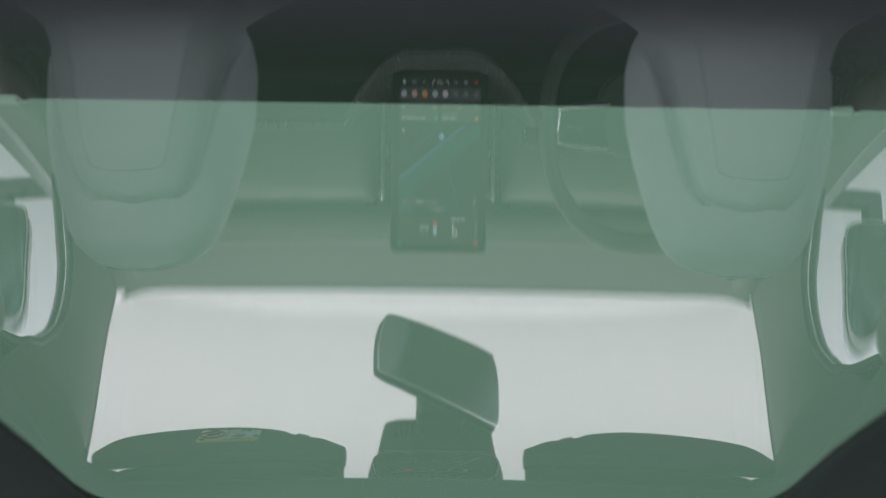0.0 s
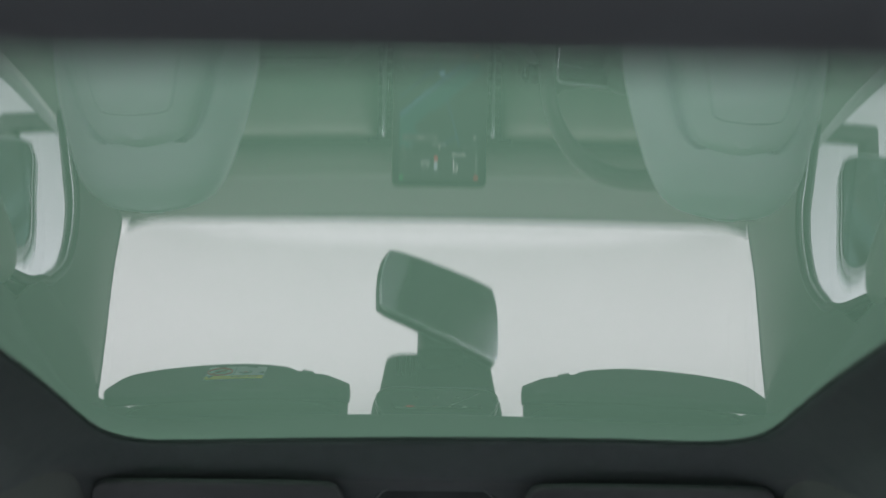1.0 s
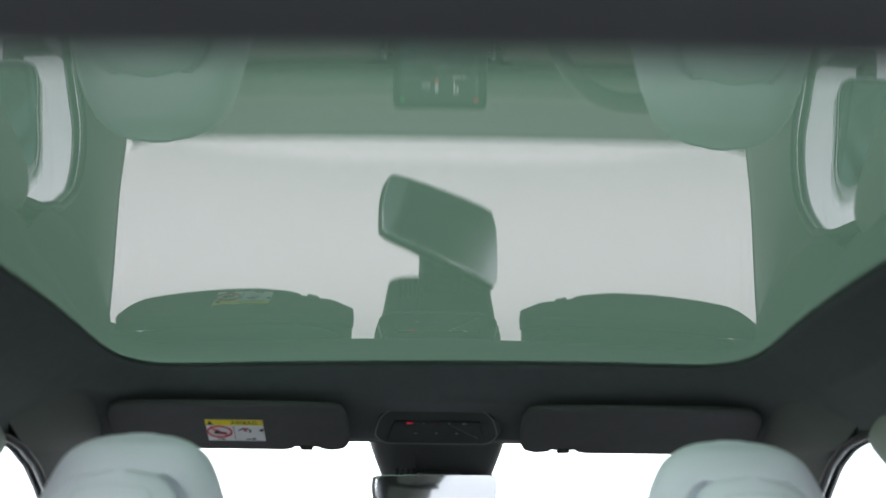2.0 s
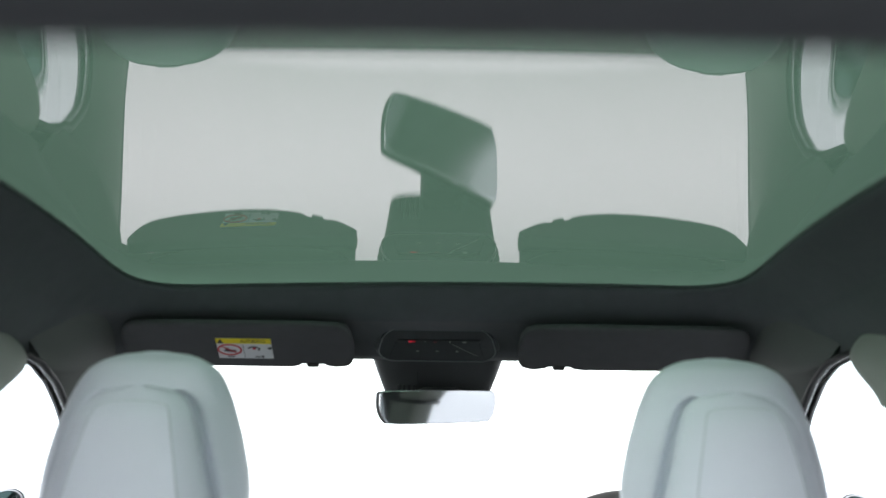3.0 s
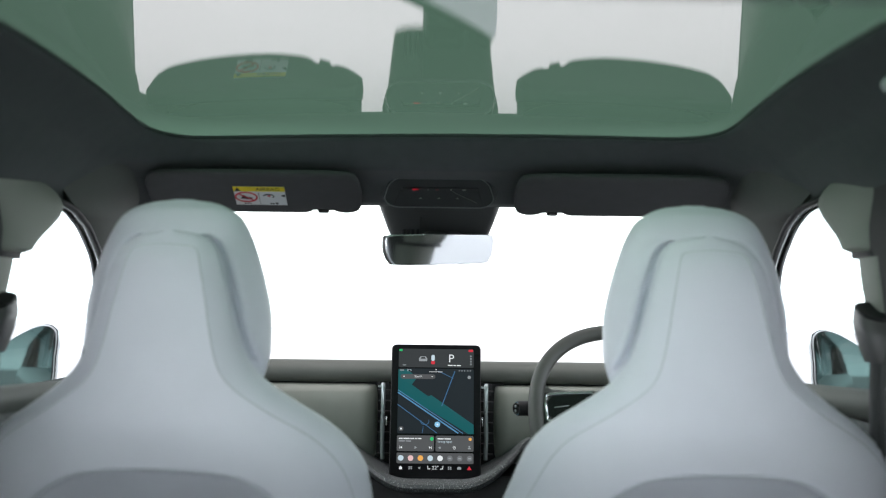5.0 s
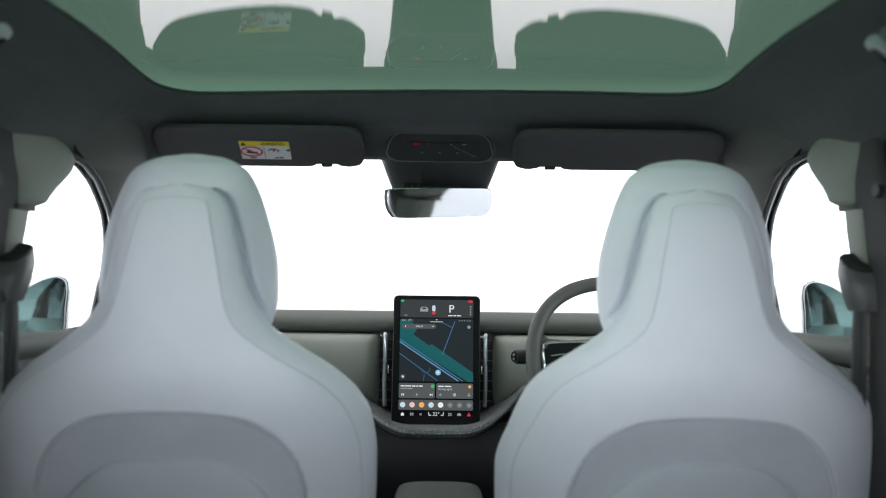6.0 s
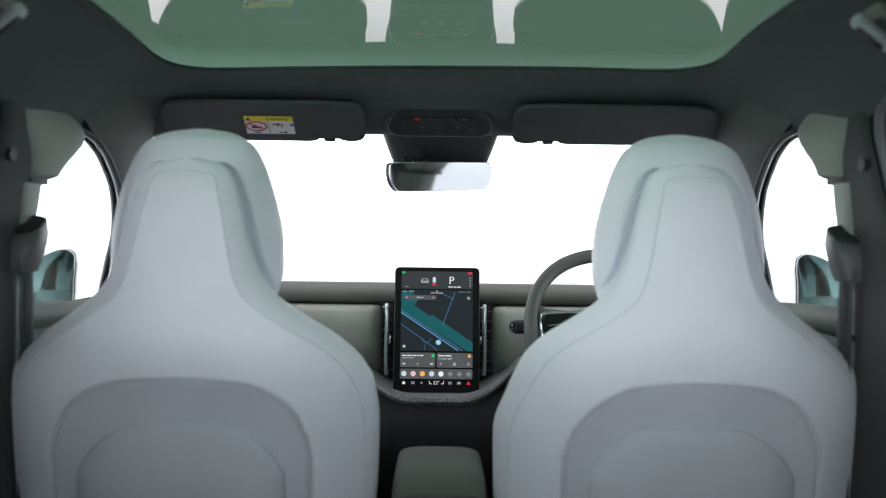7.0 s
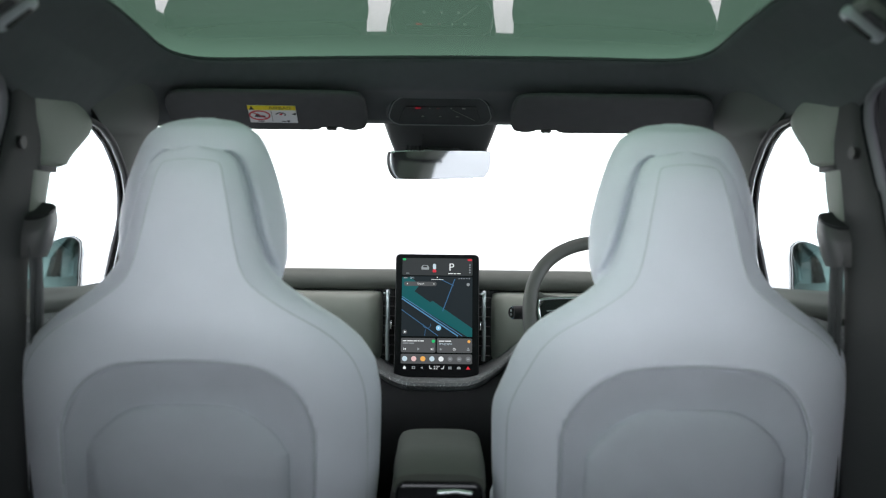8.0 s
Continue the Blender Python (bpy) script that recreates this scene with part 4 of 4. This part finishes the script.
for s in (1, -1):
    sp = part("spoke", slab([(s * x, y) for x, y in ((0.060, -0.034), (0.176, -0.018), (0.180, 0.012), (0.176, 0.044), (0.060, 0.050))][::s], 0.020, W_M @ pose(0, 0.0, -0.020), 0.005), WHEEL, wheel)
    part("spoke_frame", tube([W_M @ Vector((s * p.x, p.y, 0.003)) for p in smooth_path([(0.066, -0.026, 0), (0.150, -0.018, 0), (0.160, -0.008, 0), (0.161, 0.024, 0), (0.150, 0.038, 0), (0.066, 0.043, 0)], 6)], 0.0032, sides=8), CHROME, sp, "chrome trim line")
    part("button_pad", slab([(s * x, y) for x, y in ((0.066, -0.023), (0.146, -0.015), (0.157, -0.006), (0.158, 0.022), (0.148, 0.035), (0.066, 0.040))][::s], 0.004, W_M @ pose(0, 0, 0.0), 0.001), GLOSS, sp, "gloss black button pad")
    part("button_bar", slab(rounded(0.030, 0.0016, 0.0006, 2), 0.0006, W_M @ pose(s * 0.130, 0.012, 0.0041, 0, 0, -8 * s)), PALE, sp, "pale button marking")
    part("thumb_rest", slab([(s * x, y) for x, y in ((0.178, 0.030), (0.172, 0.100), (0.157, 0.100), (0.151, 0.090), (0.159, 0.076), (0.159, 0.060), (0.148, 0.051), (0.100, 0.047), (0.100, 0.030))][::s], 0.021, W_M @ pose(0, 0, -0.0225), 0.004), WHEEL, wheel)
part("wiper_stalk", tube([(0.345, 0.63, 0.940), (0.25, 0.615, 0.950), (0.19, 0.605, 0.952)], 0.010, sides=14), BLACK, wheel)
part("stalk_knob", tube([(0.202, 0.606, 0.952), (0.186, 0.603, 0.953), (0.170, 0.600, 0.953)], 0.0155, sides=18), BLACK, wheel)
part("stalk_ring", tube([(0.1712, 0.600, 0.953), (0.1685, 0.599, 0.953)], 0.0140, sides=18), CHROME, wheel)
part("stalk_button", tube([(0.1695, 0.600, 0.953), (0.1660, 0.598, 0.953)], 0.0115, sides=18), GLOSS, wheel)
for dz in (-0.0045, 0.0045):
    part("stalk_mark", tube([(0.1662, 0.598, 0.953 + dz), (0.1650, 0.5975, 0.953 + dz)], 0.0030, sides=12), PALE, wheel)

# ---- centre armrest ----
# dash plastic darkened: the shade between the seats is in the colour
ARM_LID_SHADED = material("armrest_soft_plastic", (0.075, 0.082, 0.068), 0.65, grain=1000, grain_bump=0.6, vary=0.06)
arm = thing("centre_armrest", "grey-green padded armrest box between the seats with black rear unit", "armrest", (0.008, 0.1, 0.3))
rings = []
for k in range(17):
    y = -0.045 + 0.30 * k / 16
    e = min(1.0, 0.70 + 0.30 * math.sin(min(1, k / 5) * math.pi / 2)) * min(1.0, 0.70 + 0.30 * math.sin(min(1, (16 - k) / 4) * math.pi / 2))
    rings.append([(0.008 + 0.076 * (0.93 + 0.07 * e) * sgn_pow(math.cos(j * math.tau / 56), 0.52), y, 0.739 + 0.030 * e * sgn_pow(math.sin(j * math.tau / 56), 0.66) - 0.012 * max(0, 1 - k / 5) ** 2) for j in range(56)])
part("lid", loft(rings), ARM_LID_SHADED, arm)
part("body", box(-0.062, 0.078, -0.030, 0.24, 0.30, 0.746, 0.012), BLACK, arm)
part("rear_unit", slab(rounded(0.142, 0.09, 0.018), 0.018, face_pose((0.008, -0.040, 0.692), (1, 0, 0), (0, 0, 1)), 0.006), GLOSS, arm, "gloss black rear vent unit")
# chrome bar in place of the bright reflection on the gloss panel
part("rear_vent_knob", tube([(0.006, -0.060, 0.721), (0.034, -0.061, 0.724), (0.060, -0.059, 0.720)], 0.005, sides=10), CHROME, arm)
part("console_tray", box(-0.10, 0.115, 0.24, 0.80, 0.30, 0.56, 0.02), BLACK, arm)

# ---- sun visors ----
V_UP = Vector((0, -0.085, 0.075)).normalized()
V_N = Vector((1, 0, 0)).cross(V_UP)


def visor(s):
    v = thing("sun_visor", "charcoal cloth sun visor folded up with airbag label" if s < 0 else "plain charcoal cloth sun visor folded up", "sun visor", (s * 0.354, 0.46, 1.385), group="sun visors")
    m = face_pose(Vector((s * 0.354, 0.455, 1.3815)) + V_N * -0.004, (1, 0, 0), V_UP)
    flip = -s
    UPPER = [(-0.208, -0.006), (-0.205, 0.020), (-0.196, 0.035), (-0.176, 0.043), (-0.10, 0.045), (0.10, 0.045), (0.178, 0.043), (0.194, 0.036), (0.203, 0.019), (0.206, -0.008)]
    LOWER = [(-0.208, -0.006), (-0.205, -0.030), (-0.194, -0.045), (-0.170, -0.052), (-0.08, -0.055), (0.085, -0.055), (0.102, -0.052), (0.110, -0.045), (0.145, -0.045), (0.153, -0.051), (0.172, -0.054), (0.192, -0.049), (0.202, -0.034), (0.206, -0.008)]
    rings = []
    for k in range(121):
        f = k / 120
        x = -0.208 + 0.414 * (0.5 - 0.5 * math.cos(math.pi * f)) * 0.5 + 0.414 * f * 0.5
        hi, lo = spline_table(UPPER, x), spline_table(LOWER, x)
        c, h = (hi + lo) / 2, max(0.0005, (hi - lo) / 2)
        d = 0.010 * min(1, (h / 0.03)) ** 0.5
        rings.append([m @ Vector((flip * x, c + h * sgn_pow(math.cos(q * math.tau / 96), 0.42), d * sgn_pow(math.sin(q * math.tau / 96), 0.55))) for q in range(96)])
    part("panel", loft(rings), VISOR, v)
    part("clip", slab(rounded(0.022, 0.011, 0.003), 0.010, m @ pose(flip * 0.1275, -0.0475, -0.002), 0.002), BLACK, v)
    part("hinge_bar", tube([m @ Vector((flip * 0.095, -0.046, 0)), m @ Vector((flip * 0.160, -0.046, 0))], 0.004, sides=8), BLACK, v)
    return v, m


visor_l, VM = visor(-1)
visor_r = visor(1)[0]


def sheet(w, h, m, nx=14, ny=18):
    """A thin sticker in small squares, so that it can follow a curved face."""
    top = [[m @ Vector((w * (i / nx - 0.5), h * (j / ny - 0.5), 0)) for i in range(nx + 1)] for j in range(ny + 1)]
    low = [[m @ Vector((w * (i / nx - 0.5), h * (j / ny - 0.5), -0.0004)) for i in range(nx + 1)] for j in range(ny + 1)]
    return loft([a + c[::-1] for a, c in zip(top, low)])


# warning label, glued to the visor
lab = part("warning_label", sheet(0.098, 0.046, VM @ pose(0.0115, -0.0065, 0.0110)), PAPER, visor_l, "white and yellow airbag warning label")
LM = VM @ pose(0.0115, -0.0065, 0.0117)
part("yellow_strip", sheet(0.098, 0.0115, LM @ pose(0, 0.0172, 0)), YELLOW, lab)
writing("airbag_text", "AIRBAG", 0.0105, LM @ pose(0.017, 0.0170, 0.0005), INK, lab, 1.25)
part("warning_triangle", slab([(-0.0055, -0.0045), (0.0055, -0.0045), (0, 0.0045)], 0.0003, LM @ pose(-0.041, 0.0170, 0.0004)), INK, lab)
part("divider", slab(rounded(0.0008, 0.030, 0.0003, 1), 0.0003, LM @ pose(-0.002, -0.005, 0.0)), INK, lab)
part("ban_ring", tube([LM @ Vector((-0.027 + 0.0205 * math.cos(k * math.tau / 36), -0.0025 + 0.0115 * math.sin(k * math.tau / 36), 0.0003)) for k in range(36)], 0.0017, 0.0006, sides=6, closed=True, up=V_N), RED, lab)
part("ban_bar", slab([(-0.0145, 0.0068), (-0.0125, 0.0084), (0.0145, -0.0068), (0.0125, -0.0084)], 0.0003, LM @ pose(-0.027, -0.0025, 0.0004)), RED, lab)
part("pictogram", slab([(-0.011, -0.004), (0.010, -0.006), (0.012, -0.001), (0.002, 0.000), (-0.004, 0.005), (-0.007, 0.003)], 0.0002, LM @ pose(-0.027, -0.0025, 0.0001)), INK, lab)
part("pictogram", tube([LM @ Vector(p) for p in ((0.006, 0.001, 0.0004), (0.014, 0.005, 0.0004), (0.022, 0.004, 0.0004), (0.027, 0.001, 0.0004), (0.024, -0.003, 0.0004))], 0.0013, 0.0004, sides=6, up=V_N), INK, lab)
part("pictogram", slab(oval(0, 0, 0.0035, 0.0022, 12), 0.0003, LM @ pose(0.017, 0.0005, 0.0)), RED, lab)
part("pictogram", slab([(-0.004, -0.001), (0.003, -0.004), (0.005, 0.003), (0.0, 0.002)], 0.0003, LM @ pose(0.044, 0.002, 0.0)), INK, lab)
for x, w in ((-0.026, 0.014), (0.021, 0.009)):
    part("small_print", slab(rounded(w, 0.0022, 0.0004, 1), 0.0003, LM @ pose(x, -0.0185, 0.0)), INK, lab)
part("small_print", slab(rounded(0.006, 0.004, 0.0006, 1), 0.0003, LM @ pose(0.030, -0.0178, 0.0)), INK, lab)

# both visors lie nearly flat under the headliner and their front edge curves ahead at the ends
BOW = [(-0.208, 0.55), (-0.192, 0.78), (-0.165, 0.90), (-0.11, 0.97), (-0.04, 1.0), (0.02, 0.97), (0.07, 0.86), (0.12, 0.66), (0.16, 0.44), (0.188, 0.18), (0.206, 0.0)]
for v, s in ((visor_l, -1), (visor_r, 1)):
    mid = Vector((s * 0.354, 0.455, 1.3815))
    for ob in v.children_recursive:
        for q in ob.data.vertices:
            r = q.co - mid
            k = max(0, min(1, (0.051 - r.dot(V_UP)) / 0.106))
            w = spline_table(BOW, -s * r.x)
            ahead = (0.035 * (1 - w) * k ** 1.4 - w * 0.028 * k - 0.080 * (1 - k))
            q.co += Vector((q.co.x * 0.25, 1, 0.085)) * ahead
    # added cloth wedge, hidden behind the visor, that blocks light through the gap
    rings = []
    for k in range(41):
        x = -0.190 + 0.380 * k / 40
        e = max(0, 1 - abs(x / 0.190) ** 4) ** 0.5
        rings.append([(s * 0.343 + x, 0.472 + (y - 0.472) * (0.3 + 0.7 * e), z) for y, z in ((0.352, 1.412), (0.41, 1.4195), (0.47, 1.4195), (0.475, 1.385), (0.46, 1.374), (0.40, 1.392))])
    part("visor_bed", loft(rings), HEADLINER, v, "added cloth filler closing the gap behind the visor")

# ---- overhead console ----
C_UP = Vector((0, -0.080, 0.066)).normalized()
C_N = Vector((1, 0, 0)).cross(C_UP)
SMOKED = material("smoked_plastic", (0.045, 0.048, 0.049), 0.22, grain=800, grain_bump=0.1)
BEZEL = material("satin_grey_bezel", (0.16, 0.17, 0.17), 0.32, grain=800, vary=0.05)
con = thing("overhead_console", "black overhead console with light switches on the headliner", "overhead console", (0.002, 0.46, 1.40))
CM = face_pose(Vector((0.002, 0.458, 1.3865)), (1, 0, 0), C_UP)
OUT = [(x * (1.035 - 27 * (y + 0.043) ** 2), y) for x, y in rounded(0.214, 0.086, 0.030, 8)]
part("fairing", slab([(a * 1.06, b * 1.15 - 0.002) for a, b in OUT], 0.030, CM @ pose(0, 0, -0.0295), 0.014), HEADLINER, con, "cloth-covered fairing")
part("bezel", slab(OUT, 0.014, CM @ pose(0, 0, -0.012), 0.003), SMOKED, con)
part("bezel_line", tube([CM @ Vector((a * 0.985, b * 0.975, 0.0022)) for a, b in OUT], 0.0011, sides=8, closed=True, up=C_N), BEZEL, con, "satin grey bezel line")
LAMP = [(x * (1.03 - 3.2 * (y + 0.026)), y) for x, y in rounded(0.172, 0.046, 0.008, 4)]
part("lamp_glass", slab(LAMP, 0.004, CM @ pose(0, -0.013, 0.0), 0.001), SMOKED, con, "glossy smoked lamp glass")
part("switch_strip", slab(rounded(0.150, 0.0075, 0.002), 0.0016, CM @ pose(0.002, 0.0095, 0.0024), 0.0006), BLACK, con)
part("alarm_light", slab([(-0.0062, -0.0010), (-0.0008, -0.0016), (0.0010, -0.0002), (0.0060, -0.0004), (0.0056, 0.0014), (0.0006, 0.0012), (-0.0020, 0.0022), (-0.0058, 0.0010)], 0.0008, CM @ pose(-0.046, 0.0090, 0.0042)), glow("red_diode", (0.8, 0.03, 0.06), 0.5), con, "lit red diode")
for x, w in ((-0.022, 0.0012), (0.023, 0.0030), (0.049, 0.0075)):
    part("switch_mark", slab(rounded(w, 0.0030, 0.0005, 2), 0.0006, CM @ pose(x, 0.0090, 0.0042)), TRIM, con)
part("switch_spot", slab(oval(0, 0, 0.0036, 0.0018, 12), 0.0005, CM @ pose(-0.004, 0.0085, 0.0042)), material("dim_red_print", (0.09, 0.012, 0.018), 0.5, vary=0.03), con, "dim red switch symbol")
for x in (-0.036, 0.0, 0.036):
    part("lamp_mark", slab([(-0.0036, -0.0012), (0.0036, -0.0012), (0, 0.0014)], 0.0006, CM @ pose(x, -0.014, 0.0042)), TRIM, con)
part("microphone_slot", tube([CM @ Vector((0.026, 0.004, 0.0043)), CM @ Vector((0.074, -0.026, 0.0043))], 0.0004, sides=6), TRIM, con)

# ---- rear-view mirror with its camera pod ----
mir = thing("rear_view_mirror", "frameless rear-view mirror under a black windscreen sensor pod", "rear-view mirror", (0.005, 0.62, 1.29))
rings = []
for k in range(13):
    t = k / 12
    z = 1.395 - 0.092 * t
    w, d = 0.134 - 0.028 * t - 0.006 * t * t, 0.072 - 0.028 * t
    yc = 0.602 + 0.028 * t
    rings.append([(0.003 + w * sgn_pow(math.cos(j * math.tau / 40), 0.35), yc + d * sgn_pow(math.sin(j * math.tau / 40), 0.5), z) for j in range(40)])
part("sensor_pod", loft(rings), material("pod_plastic", (0.042, 0.044, 0.044), 0.42, grain=900, grain_bump=0.3), mir)
for k in range(4):
    part("pod_slot", box(-0.074 + 0.010 * k, -0.068 + 0.010 * k, 0.574, 0.590, 1.308, 1.321, 0.001), RUBBER, mir)
part("pod_seam", box(-0.0355, -0.0345, 0.560, 0.590, 1.304, 1.345, 0.0004), RUBBER, mir)
part("stem", box(-0.035, 0.052, 0.535, 0.60, 1.262, 1.315, 0.012), BLACK, mir)
M_N = Vector((0.480, -0.876, -0.060)).normalized()
M_R = Vector((0.876, 0.480, 0.050)).normalized()
MM = face_pose(Vector((0.0075, 0.5195, 1.2775)), M_R, M_R.cross(M_N) * -1)
MOUT = [(-0.112, -0.006), (-0.113, 0.018), (-0.106, 0.027), (-0.060, 0.0285), (0, 0.029), (0.060, 0.0285), (0.106, 0.027), (0.114, 0.018), (0.112, -0.010), (0.104, -0.024), (0.090, -0.0295), (0, -0.031), (-0.085, -0.0305), (-0.102, -0.025)]
MOUT = [(p.x * 1.085, p.y * 1.04) for p in smooth_path([(a, b, 0) for a, b in MOUT][::-1], 4, True)]
part("housing", slab(MOUT, 0.022, MM @ pose(0, 0, -0.024), 0.006), BLACK, mir)
part("mirror_rim", slab(MOUT, 0.0045, MM @ pose(0, 0, -0.0035), 0.0012), CHROME, mir, "polished glass rim")
part("mirror_glass", slab([(a * 0.978, b * 0.94) for a, b in MOUT], 0.0008, MM @ pose(0, 0, 0.0008)), MIRROR, mir, "mirror glass")

# ---- door mirrors outside ----
for s in (-1, 1):
    dm = thing("door_mirror", "door mirror with green-tinted glass and bright rim outside the window", "door mirror", (s * 1.01, 0.93, 1.04), group="door mirrors")
    r = Vector((0.975, -s * 0.222, 0)).normalized()
    lift, near = (0.010, 0.006) if s > 0 else (0.0, 0.0)
    m = face_pose(Vector((s * (1.022 - near), 0.915, 1.040 + lift)), r, Vector((0, 0.05, 1)))
    pts = [(-0.096, -0.085), (-0.106, -0.010), (-0.109, 0.042), (-0.101, 0.060), (-0.083, 0.067), (-0.054, 0.060), (-0.017, 0.040), (0.012, 0.019), (0.046, -0.010), (0.056, -0.035), (0.036, -0.080), (-0.020, -0.092)]
    pts = [(s * p.x, p.y) for p in smooth_path([(a, b, 0) for a, b in pts], 4, True)]

    def inset(k):
        """The outline drawn in towards its middle."""
        return [(-s * 0.03 + (a + s * 0.03) * k, -0.012 + (b + 0.012) * k) for a, b in pts]
    if sum(a[0] * b[1] - b[0] * a[1] for a, b in zip(pts, pts[1:] + pts[:1])) < 0:
        pts = pts[::-1]
    part("shell", slab(inset(1.0), 0.09, m @ pose(0, 0, -0.092), 0.025), PAINT, dm)
    part("shell_lip", slab(inset(1.02), 0.010, m @ pose(0, 0, -0.014), 0.003), GLOSS, dm, "gloss black shell lip")
    part("rim", slab(inset(0.998), 0.008, m @ pose(0, 0, -0.005), 0.0015), PAPER, dm, "pale rim")
    part("inner_frame", slab(inset(0.965), 0.004, m @ pose(0, 0, 0.001), 0.001), RUBBER, dm)
    rings = [[m @ Vector((a, b, 0.004)) for a, b in inset(0.945)]]
    for k in (1.0, 0.9, 0.8, 0.68, 0.55, 0.42, 0.29, 0.16, 0.04):  # the glass is slightly convex
        rings.append([m @ Vector((a, b, 0.0130 - ((a + s * 0.03) ** 2 + (b + 0.012) ** 2) / 2.2)) for a, b in inset(0.945 * k)])
    part("mirror_glass", loft(rings), MIRROR_OUT, dm, "green-tinted convex mirror glass")
    part("foot", box(min(s * 0.84, s * 1.01), max(s * 0.84, s * 1.01), 0.945, 0.985, 0.895, 0.925, 0.008), BLACK, dm)
    part("stem", box(s * 0.99 - 0.02, s * 0.99 + 0.02, 0.945, 0.985, 0.915, 1.0, 0.008), BLACK, dm)

# ---- seat belts ----
for s in (-1, 1):
    b = thing("seat_belt", "dark webbing seat belt hanging from a black pillar guide", "seat belt", (s * 0.645, 0.0, 1.14), group="seat belts")
    rings = []
    for k in range(15):
        f = k / 14
        z = 1.160 - 0.072 * f
        e = (1 - 0.30 * f ** 2.5) * min(1, 0.86 + 0.5 * f)
        rings.append([(s * (0.645 + 0.004 * f + 0.034 * e * sgn_pow(math.cos(j * math.tau / 28), 0.6)), -0.032 - 0.012 * f + 0.036 * e * sgn_pow(math.sin(j * math.tau / 28), 0.6), z + 0.016 * (1 - f) * math.sin(j * math.tau / 28)) for j in range(28)])
    part("guide", loft(rings), GUIDE, b)
    part("guide_slot", slab(oval(0, 0, 0.029, 0.031, 24), 0.006, pose(s * 0.644, -0.032, 1.1585, 24, 0, 0), 0.001), RUBBER, b)
    for dy in (-0.008, 0.006):
        part("webbing_rib", tube([(s * 0.634, -0.052 + dy, 1.09), (s * 0.634, -0.046 + dy, 1.02), (s * 0.638, -0.034 + dy, 0.92)], 0.0022, sides=6), BELT, b)
    q = smooth_path([(0.640, -0.050, 1.115), (0.637, -0.052, 1.06), (0.642, -0.036, 0.95), (0.648, -0.022, 0.80), (0.652, -0.015, 0.45)], 8)
    part("webbing", tube([(s * p.x, p.y, p.z) for p in q], 0.0022, 0.022, sides=10, up=(0, 1, 0)), BELT, b)
    part("webbing_fold", tube([(s * (p.x - 0.004), p.y + 0.012, p.z) for p in q[2:]], 0.0018, 0.012, sides=8, up=(0, 1, 0)), BELT, b)
    part("tongue", slab(rounded(0.030, 0.05, 0.006), 0.006, face_pose((s * 0.634, -0.032, 0.93), (0, -s, 0), (0, 0, 1)), 0.002), CHROME, b, "bright metal belt tongue")

# ---- grab handles over the rear doors ----
HOOK = material("hook_plastic", (0.52, 0.54, 0.56), 0.4, grain=900, grain_bump=0.2)
for s in (-1, 1):
    g = thing("grab_handle", "grey ceiling grab handle with folded coat hook", "grab handle", (s * 0.56, -0.37, 1.41), group="grab handles")
    m = face_pose((s * 0.556, -0.332, 1.4215), (s * 0.80, 0, -0.60), (0, 1, 0) if s < 0 else (0, -1, 0))
    if m.to_3x3().col[2].z > 0:
        m = face_pose((s * 0.556, -0.332, 1.4215), (s * 0.80, 0, -0.60), (0, -1, 0) if s < 0 else (0, 1, 0))
    part("hook_base", slab(rounded(0.066, 0.026, 0.012), 0.016, m, 0.005), HOOK, g)
    part("hook_lens", slab(rounded(0.042, 0.012, 0.005), 0.002, m @ pose(0, 0, 0.016)), GLOSS, g, "glossy hook insert")
    part("bracket", slab(rounded(0.074, 0.044, 0.010), 0.012, m @ pose(0.004, 0.046 * (1 if (m @ Vector((0, 1, 0)) - m.translation).y < 0 else -1), 0), 0.004), TRIM, g, "pale handle bracket")
    part("bracket_recess", slab(rounded(0.044, 0.026, 0.008), 0.003, m @ pose(0.004, 0.046 * (1 if (m @ Vector((0, 1, 0)) - m.translation).y < 0 else -1), 0.0105)), RUBBER, g)
    q = smooth_path([(0.566, -0.387, 1.408), (0.560, -0.42, 1.392), (0.560, -0.49, 1.388), (0.566, -0.53, 1.404)], 6)
    part("grip", tube([(s * p.x, p.y, p.z) for p in q], 0.013, 0.010, sides=12), TRIM_DARK, g)
